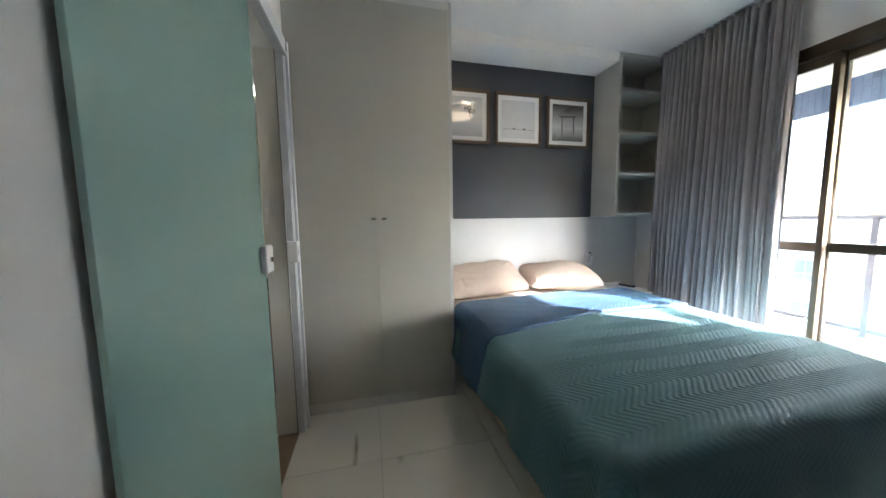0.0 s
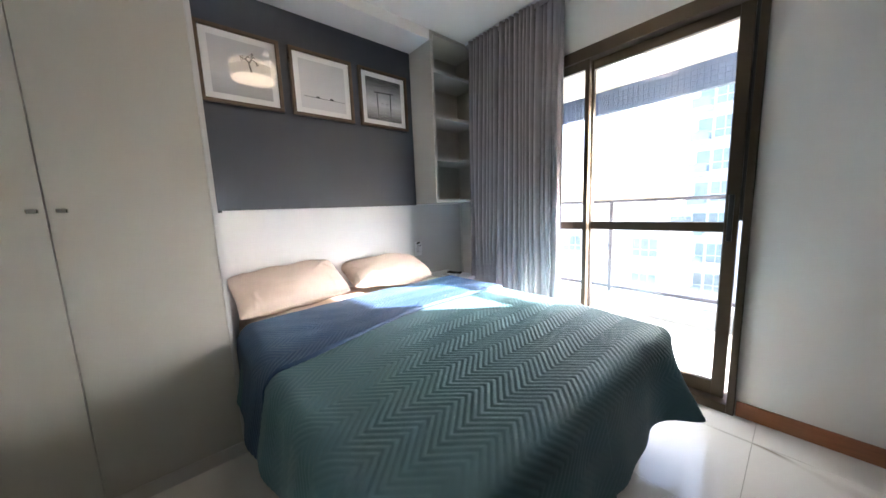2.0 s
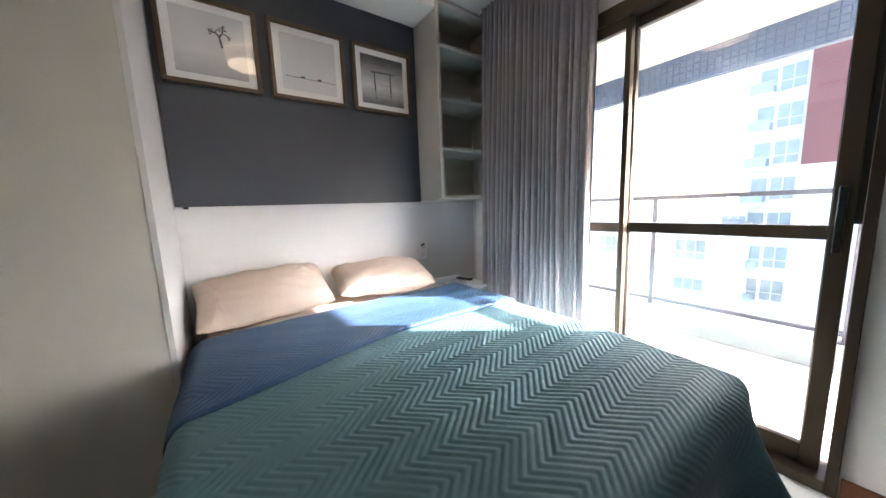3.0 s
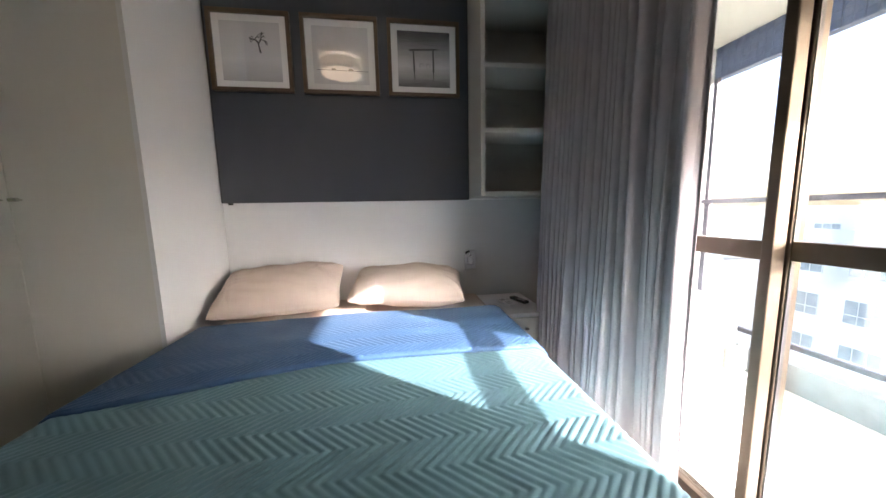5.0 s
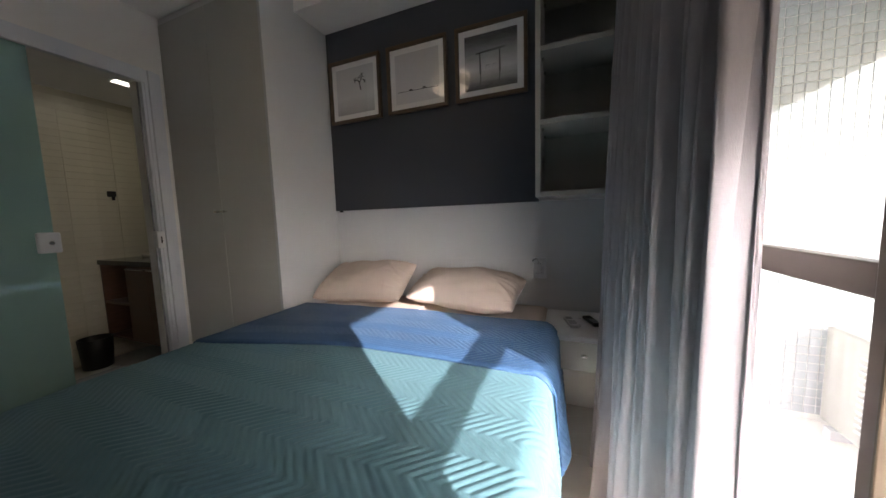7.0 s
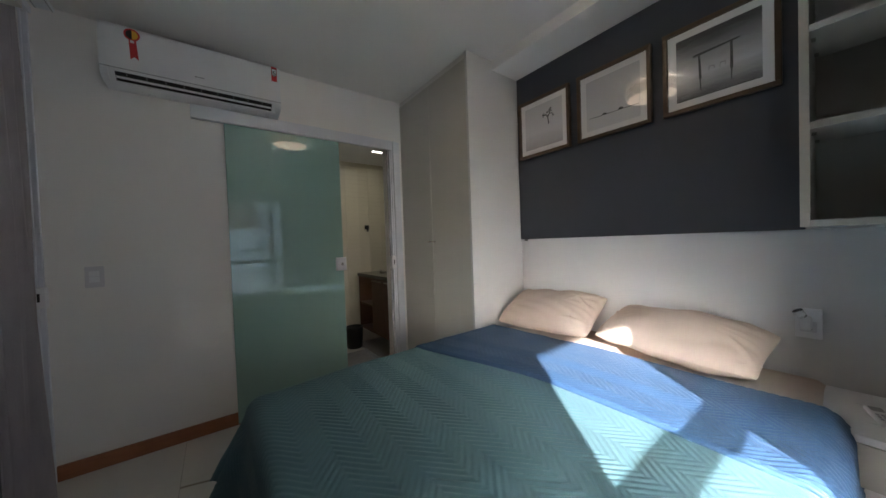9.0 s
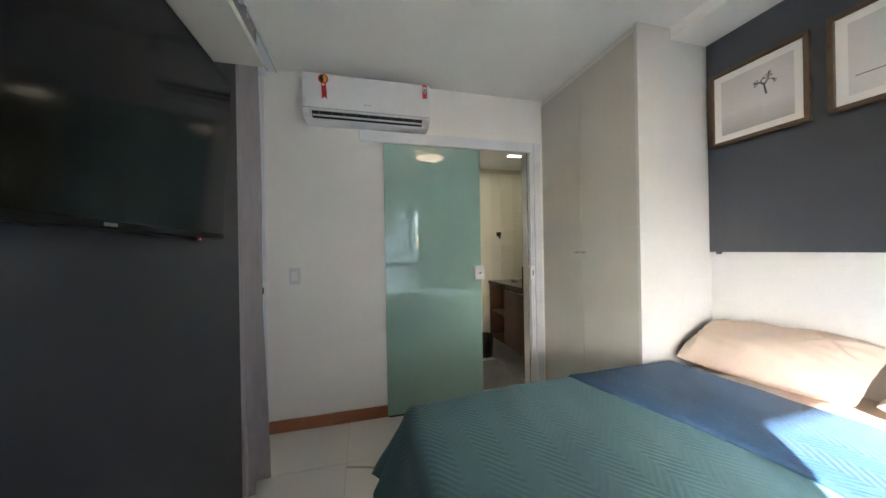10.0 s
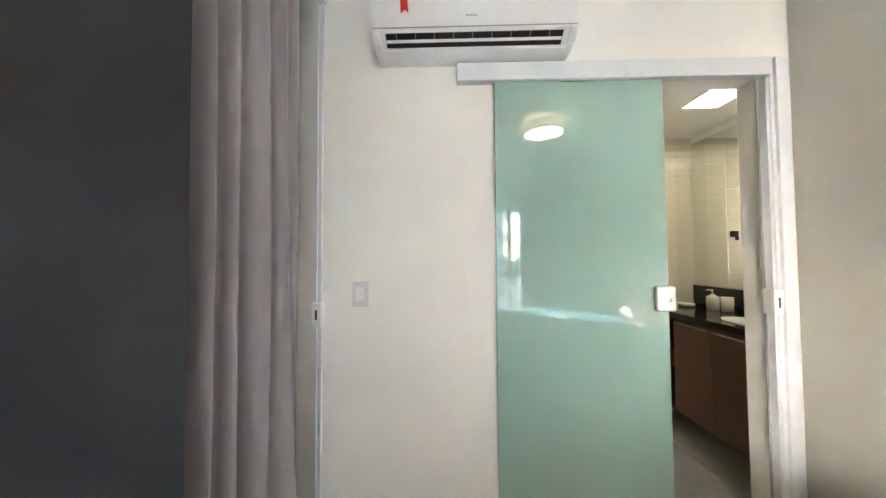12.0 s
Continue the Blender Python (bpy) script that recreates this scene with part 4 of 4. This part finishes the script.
structure("door_sill", boxes((-0.219, -0.1125, 1.502, 2.213, -0.003, 0.004), bevel=0.001), mat("brown_stone_sill", (0.24, 0.18, 0.13), 0.35, vary=0.15, scale=12), "brown stone door sill", "sill")

lp = thing("ceiling_panel_light", (-0.6, 2.42, BH), "square bathroom ceiling light panel, lit", "ceiling light")
part("rim", boxes((-0.70, -0.475, 2.31, 2.535, BH - 0.014, BH - 0.001), bevel=0.002), WHITE_PLASTIC, lp)
part("diffuser", boxes((-0.692, -0.483, 2.318, 2.527, BH - 0.0165, BH - 0.0142)), PANEL_GLOW, lp)


def vanity():
    v = thing("vanity_cabinet", (-0.75, 2.55, 0.2), "brown wood laminate wall-hung vanity cabinet with an open end", "vanity")
    x0, x1, yf = BXW + 0.012, -0.23, 2.33
    part("body", boxes((x0 + 0.39, x1, yf + 0.02, BYN - 0.002, 0.20, 0.838)), WALNUT, v)
    part("niche_back", boxes((x0, x0 + 0.3898, BYN - 0.03, BYN - 0.002, 0.20, 0.838)), WALNUT, v)
    part("niche_side", boxes((x0, x0 + 0.018, yf, BYN - 0.031, 0.20, 0.838)), WALNUT, v)
    for z in (0.20, 0.50):
        part("niche_shelf", boxes((x0 + 0.0182, x0 + 0.3898, yf, BYN - 0.031, z, z + 0.018)), WALNUT, v)
    for a, b in ((x0 + 0.392, x0 + 0.70), (x0 + 0.704, x1 - 0.002)):
        d = part("door", boxes((a, b, yf, yf + 0.018, 0.203, 0.815), bevel=0.001), WALNUT, v)
        part("handle", boxes((a + 0.02, b - 0.02, yf - 0.012, yf - 0.0005, 0.806, 0.813)), CHROME, d, "slim chrome edge handle")
    top = thing("stone_countertop", (-0.75, 2.55, 0.84), "polished black granite countertop with a backsplash", "countertop")
    part("slab", boxes((x0, x1, yf - 0.015, BYN - 0.002, 0.839, 0.878), bevel=0.002), GRANITE, top)
    part("backsplash", boxes((x0, x1, BYN - 0.022, BYN - 0.002, 0.8785, 1.03), bevel=0.002), GRANITE, top)
    bm = bmesh.new()
    cyl(bm, (-0.47, 2.53, 0.8786), (0, 0, 1), 0.16, 0.165, 0.004, 40)
    bmesh.ops.scale(bm, vec=(1.15, 0.85, 1), space=Matrix.Translation((0.47, -2.53, 0)), verts=bm.verts)
    part("basin", bm, WHITE_PLASTIC, top, "white oval basin rim")
    mi = thing("bathroom_mirror", (-0.75, BYN, 1.04), "frameless bathroom mirror above the vanity", "mirror")
    part("glass", boxes((x0, x1, BYN - 0.008, BYN - 0.002, 1.032, 2.20), bevel=0.001), MIRROR, mi)


vanity()


def lathe(profile, at, seg=28):
    """A turned body from (radius, height) pairs."""
    bm = bmesh.new()
    rings = [[bm.verts.new((at[0] + r * math.cos(2 * math.pi * k / seg), at[1] + r * math.sin(2 * math.pi * k / seg), at[2] + z)) for k in range(seg)] for r, z in profile]
    for a, b in zip(rings, rings[1:]):
        for k in range(seg):
            bm.faces.new((a[k], a[(k + 1) % seg], b[(k + 1) % seg], b[k]))
    bm.faces.new(rings[0][::-1])
    bm.faces.new(rings[-1])
    return bm


CREAM = mat("cream_ceramic", (0.72, 0.68, 0.58), 0.25, vary=0.03)
at = (-0.93, 2.66, 0.8785)
sd = thing("soap_dispenser", at, "cream ceramic soap dispenser with a chrome pump", "soap dispenser")
part("bottle", lathe([(0.034, 0), (0.038, 0.004), (0.038, 0.085), (0.034, 0.098), (0.016, 0.105), (0.014, 0.112)], at), CREAM, sd, smooth=True)
bm = bmesh.new()
cyl(bm, (at[0], at[1], at[2] + 0.112), (0, 0, 1), 0.007, 0.006, 0.035, 14)
cyl(bm, (at[0], at[1], at[2] + 0.143), (-0.3, -1, 0), 0.006, 0.004, 0.04, 12)
part("pump", bm, CHROME, sd)
at = (-0.86, 2.70, 0.8785)
cp = thing("tumbler", at, "cream ceramic bathroom tumbler", "tumbler")
part("cup", lathe([(0.030, 0), (0.034, 0.004), (0.036, 0.10), (0.033, 0.10), (0.030, 0.012)], at), CREAM, cp, smooth=True)
at = (-1.10, 2.60, 0.8785)
ds = thing("soap_dish", at, "oval cream ceramic soap dish", "soap dish")
bm = lathe([(0.045, 0), (0.055, 0.006), (0.062, 0.024), (0.058, 0.024), (0.048, 0.010)], at)
bmesh.ops.scale(bm, vec=(1.1, 0.75, 1), space=Matrix.Translation(-Vector(at)), verts=bm.verts)
part("dish", bm, CREAM, ds, smooth=True)
hk = thing("wall_hook", (BXW, 2.46, 1.43), "black wall hook with a small ring on the tiles", "hook")
part("plate", boxes((BXW + 0.010, BXW + 0.030, 2.435, 2.49, 1.425, 1.475), bevel=0.004), BLACK_PLASTIC, hk)
part("peg", boxes((BXW + 0.030, BXW + 0.055, 2.456, 2.470, 1.395, 1.428), bevel=0.003), BLACK_PLASTIC, hk)
at = (-1.13, 2.20, -0.003)
bn = thing("waste_bin", at, "round black bathroom waste bin", "bin")
part("bucket", lathe([(0.085, 0), (0.09, 0.004), (0.105, 0.25), (0.101, 0.25), (0.085, 0.02)], at), BLACK_PLASTIC, bn, smooth=True)
rg = thing("bath_mat", (-0.6, 2.0, 0), "grey woven bath mat on the bathroom floor", "bath mat")
part("rug", boxes((-0.95, -0.30, 1.78, 2.27, -0.0038, 0.008), bevel=0.004), GREY_MAT, rg)

# ---- balcony ----
BALX, BALC = 4.30, 2.40
structure("balcony_floor", boxes((3.0805, 4.62, -1.6, 3.34, -0.14, -0.02)), BALCONY_TILE, "pale balcony floor", "floor")
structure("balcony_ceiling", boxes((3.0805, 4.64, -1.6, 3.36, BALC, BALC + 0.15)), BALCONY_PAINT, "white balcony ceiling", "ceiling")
kerb = structure("balcony_kerb", boxes((BALX, 4.62, -1.6, 3.34, -0.0199, 0.155)), mat("kerb_mosaic_grey", (0.13, 0.15, 0.16), 0.5, vary=0.15, scale=14), "low tiled balcony kerb", "kerb")
beam = structure("balcony_beam", boxes((4.46, 4.52, -1.6, 3.34, 2.16, BALC - 0.0005)), BEAM_GROUT, "balcony edge beam clad in mosaic, tinted blue for haze", "beam")
balcony_wall = structure("balcony_wall_north", boxes((3.0805, 4.4595, 3.204, 3.34, -0.0199, BALC - 0.0005)), PALE_GROUT, "balcony end wall clad in pale grey mosaic, half in sun", "wall")
structure("facade_north", boxes((3.0805, 3.2, 3.3605, 9, -16, 9)), CONCRETE, "pale facade of the building", "facade")
structure("facade_upper", boxes((3.0805, 3.2, -9, 9, 3.2, 9)), CONCRETE, "pale facade above the balcony", "facade")


def railing():
    r = thing("balcony_railing", (4.45, 0.9, 0.155), "grey aluminium balcony railing with clear glass infill", "railing", kind="structure")
    ALU = mat("grey_aluminium", (0.055, 0.055, 0.07), 0.5, metal=0.2, vary=0.06)
    part("handrail", boxes((4.42, 4.48, -1.6, 3.195, 1.175, 1.21), bevel=0.006), ALU, r)
    part("lower_rail", boxes((4.435, 4.465, -1.6, 3.195, 0.20, 0.235), bevel=0.004), ALU, r)
    for y in (-1.45, -0.3, 0.85, 2.03, 3.155):
        part("post", boxes((4.43, 4.47, y - 0.02, y + 0.02, 0.155, 1.1749), (4.40, 4.50, y - 0.04, y + 0.04, 0.155, 0.165), bevel=0.003), ALU, r)
    part("corner_post", boxes((4.43, 4.46, 3.145, 3.175, 1.2105, 2.16)), ALU, r)
    for a, b in ((-1.42, -0.33), (-0.27, 0.82), (0.88, 2.0), (2.06, 3.125)):
        g = part("glass_infill", boxes((4.446, 4.454, a, b, 0.24, 1.17)), PANE, r)
        g.visible_shadow = False


railing()
bl = thing("balcony_panel_light", (3.85, 1.69, BALC), "square white balcony ceiling light panel, lit", "ceiling light")
part("rim", boxes((3.73, 3.97, 1.57, 1.81, BALC - 0.03, BALC - 0.001), bevel=0.003), WHITE_PLASTIC, bl)
part("diffuser", boxes((3.74, 3.96, 1.58, 1.80, BALC - 0.033, BALC - 0.0302)), PANEL_GLOW, bl)


CASING = mat("ivory_painted_steel", (0.24, 0.24, 0.215), 0.45, vary=0.05)


def condenser():
    c = thing("outdoor_condenser", (3.8, 2.85, -0.02), "white outdoor air conditioner unit on the balcony floor", "condenser unit")
    x0, x1, y0, y1, z0, z1 = 3.75, 4.09, 2.57, 3.15, 0.03, 0.54
    part("casing", boxes((x0, x1, y0, y1, z0, z1), bevel=0.015), CASING, c)
    for y in (y0 + 0.08, y1 - 0.12):
        part("foot", boxes((x0 - 0.02, x1 + 0.02, y, y + 0.05, -0.02, 0.0299)), GREY_PLASTIC, c)
    for k in range(14):
        part("grille_slat", boxes((x0 + 0.04, x1 - 0.03, y0 - 0.006, y0 - 0.0005, z0 + 0.06 + 0.03 * k, z0 + 0.072 + 0.03 * k)), CASING, c)
    for k in range(12):
        part("fan_guard_bar", boxes((x0 - 0.008, x0 - 0.0005, y0 + 0.12, y1 - 0.22, z0 + 0.07 + 0.032 * k, z0 + 0.078 + 0.032 * k)), GREY_PLASTIC, c)
    part("valve_cover", boxes((x1 - 0.10, x1 + 0.03, y0 - 0.05, y0 - 0.0065, 0.08, 0.24), bevel=0.01), CASING, c)
    bm = bmesh.new()
    cyl(bm, (4.02, 2.53, 0.10), (0.2, -0.4, -0.25), 0.018, 0.018, 0.2, 12)
    part("hose", bm, GREY_PLASTIC, c)


condenser()

# ---- the town outside ----
STUCCO = mat("white_stucco", (0.74, 0.74, 0.72), 0.8, vary=0.06, scale=0.6, bump=0.1, bump_scale=30)
BRICK_RED = mat("red_brown_cladding", (0.24, 0.10, 0.09), 0.7, vary=0.1, scale=1.0)
# both glass colours are lightened to stand for the haze over the town
HAZED_GLASS = mat("haze_paled_window", (0.30, 0.35, 0.36), 0.08, vary=0.2, scale=2)
TEAL_GLASS = mat("haze_paled_teal_glass", (0.38, 0.47, 0.47), 0.1, vary=0.1, scale=2)
ROOF = mat("grey_roof", (0.32, 0.30, 0.28), 0.9, vary=0.2, scale=0.5)
structure("ground", boxes((3.3, 160, -400, 400, -16.5, -16)), mat("town_ground", (0.30, 0.29, 0.27), 0.9, vary=0.2, scale=0.15), "pale paved town ground far below", "ground")
structure("water", boxes((160, 4500, -4000, 4000, -16.4, -15.9)), mat("sea_water", (0.03, 0.13, 0.20), 0.15, vary=0.2, scale=0.02), "blue sea reaching the horizon", "sea")


def window_unit(parent, y0, y1, x, z0, z1, pane_mat, cols):
    wnd = part("window", boxes((x - 0.06, x + 0.1, y0, y1, z0, z1)), STUCCO, parent)
    w, hgt = (y1 - y0), (z1 - z0)
    n = cols
    for k in range(n):
        for j, (fa, fb) in enumerate(((0.04, 0.36), (0.40, 0.96))):
            part("pane", boxes((x - 0.085, x - 0.0605, y0 + w * (k + 0.05) / n, y0 + w * (k + 0.95) / n, z0 + hgt * fa, z0 + hgt * fb)), pane_mat, wnd)


def tower():
    t = thing("apartment_tower", (42, 5, -16), "tall white apartment tower with balconies and a red-brown side", "building")
    part("wall", boxes((40.0, 47, 5.0, 8.0, -16, 24)), STUCCO, t)
    part("red_side", boxes((39.6, 46.5, -9, 4.9995, 3.6, 24)), BRICK_RED, t, "red-brown clad volume")
    part("white_side", boxes((39.7, 46.5, -9, 4.9995, -16, 3.5995)), STUCCO, t)
    for k in range(-6, 6):
        z = 3.3 + k * 3.0
        b = part("balcony", boxes((38.6, 42.0, 6.75, 8.3, z, z + 0.3)), STUCCO, t)
        part("balustrade", boxes((38.6, 38.66, 6.85, 8.25, z + 0.3005, z + 1.2)), TEAL_GLASS, b)
        part("balustrade", boxes((38.67, 41.9, 8.2, 8.26, z + 0.3005, z + 1.2)), TEAL_GLASS, b)
        window_unit(t, 5.2, 6.65, 40.0, z + 0.5, z + 2.5, HAZED_GLASS, 2)
        window_unit(t, 6.8, 7.9, 40.0, z + 0.35, z + 2.5, HAZED_GLASS, 1)


def block(x, y0, y1, top, storeys, bays, label, roofbox):
    b = thing("apartment_block", (x, (y0 + y1) / 2, -16), label, "building", "low apartment blocks")
    part("wall", boxes((x, x + 14, y0, y1, -16, top)), STUCCO, b)
    part("parapet", boxes((x - 0.15, x + 0.25, y0 - 0.1, y1 + 0.1, top + 0.001, top + 0.7)), STUCCO, b)
    part("roof", boxes((x + 0.3, x + 14, y0, y1, top + 0.001, top + 0.15)), ROOF, b)
    for (a, c, hh) in roofbox:
        part("roof_structure", boxes((x + 3, x + 7, a, c, top + 0.151, top + hh)), STUCCO, b)
    w = (y1 - y0) / bays
    for s in range(storeys):
        z = top - 3.0 * (s + 1)
        for k in range(bays):
            a = y0 + w * k
            if k % 3 == 1:
                bal = part("balcony", boxes((x - 1.1, x - 0.001, a + 0.1 * w, a + 0.9 * w, z + 0.1, z + 0.3)), STUCCO, b)
                part("balustrade", boxes((x - 1.1, x - 1.0, a + 0.1 * w, a + 0.9 * w, z + 0.301, z + 1.15)), STUCCO, bal)
            window_unit(b, a + 0.2 * w, a + 0.8 * w, x, z + 0.7, z + 2.3, HAZED_GLASS, 3)


tower()
block(30, 7.5, 20, -1.2, 4, 4, "white low apartment block with window bays and balconies", ((9, 12, 1.9), (15, 17, 1.2)))
block(26, 21, 38, -3.0, 4, 5, "pale low apartment block beside the sea", ((24, 28, 1.3),))
block(48, -2, 30, -0.2, 3, 9, "white apartment block farther off", ((4, 8, 2.0), (12, 14, 1.5), (20, 26, 1.0)))
block(20, 40, 60, -5.0, 3, 5, "pale apartment block near the shore", ((44, 48, 1.6),))
block(60, 30, 90, -6.0, 2, 10, "white low buildings near the shore", ((34, 40, 1.2), (60, 66, 1.4)))

# ---- pieces of floors and walls ----
def piece_mesh(name, sx, sy, sz, bevel, material):
    me = bpy.data.meshes.new(name)
    bm = boxes((-sx / 2, sx / 2, -sy / 2, sy / 2, -sz, 0))
    top = [e for e in bm.edges if all(v.co.z > -1e-6 for v in e.verts)]
    bmesh.ops.bevel(bm, geom=top, offset=bevel, segments=1, affect="EDGES")
    bm.to_mesh(me)
    bm.free()
    me.materials.append(material)
    return me


def piece(name, me, parent, m):
    o = new(name, me)
    o.parent = parent
    o.matrix_local = m
    return o


T, J = 0.594, 0.002
xs = [-0.111, 0.345] + [0.345 + T * k for k in range(1, 5)] + [2.929]
ys = [-1.19] + [0.702 + T * k for k in range(-3, 4)] + [2.899]
for xa, xb in zip(xs, xs[1:]):
    for ya, yb in zip(ys, ys[1:]):
        if xb - xa > 0.02 and yb - ya > 0.02:
            me = piece_mesh("tile", xb - xa - J, yb - ya - J, 0.0032, 0.0008, MARBLE)
            piece("tile", me, floor, Matrix.Translation(((xa + xb) / 2, (ya + yb) / 2, 0)))

# glazed relief tiles on the bathroom wall, seen through the door
tile = piece_mesh("tile", 0.0518, 0.2965, 0.003, 0.0009, BATH_TILE)
for r in range(41):
    for k in range(5):
        y = 1.463 + 0.2975 * k
        if y < BYN - 0.14:
            piece("tile", tile, bath_wall, Matrix.Translation((BXW + 0.0035, y, 0.028 + 0.0538 * r)) @ Euler((0, radians(90), 0)).to_matrix().to_4x4())

# mosaic squares on the balcony beams, with the haze's blue in their colour
sq = piece_mesh("tile", 0.045, 0.045, 0.004, 0.002, HAZED_MOSAIC)
rest = bmesh.new()
for r in range(5):
    for k in range(99):
        y, z = 3.17 - 0.0475 * k, 2.185 + 0.0475 * r
        if 1.0 < y:
            piece("tile", sq, beam, Matrix.Translation((4.456, y, z)) @ Euler((0, radians(-90), 0)).to_matrix().to_4x4())
        else:
            box(rest, 4.4565, 4.46, y - 0.0225, y + 0.0225, z - 0.0225, z + 0.0225)
tagged(part("far_mosaic", rest, HAZED_MOSAIC, beam), kind="stuff")

# mosaic squares on the balcony's end wall: the upper ones singly, the sunlit ones below joined
pale = piece_mesh("tile", 0.044, 0.044, 0.004, 0.002, PALE_MOSAIC)
low = bmesh.new()
for r in range(50):
    for k in range(28):
        x, z = 3.125 + 0.0475 * k, 2.37 - 0.0475 * r
        if z > 1.72 and x > 3.48:
            piece("tile", pale, balcony_wall, Matrix.Translation((x, 3.2, z)) @ Euler((radians(90), 0, 0)).to_matrix().to_4x4())
        else:
            box(low, x - 0.022, x + 0.022, 3.2, 3.2035, z - 0.022, z + 0.022)
tagged(part("lower_mosaic", low, PALE_MOSAIC, balcony_wall), kind="stuff")
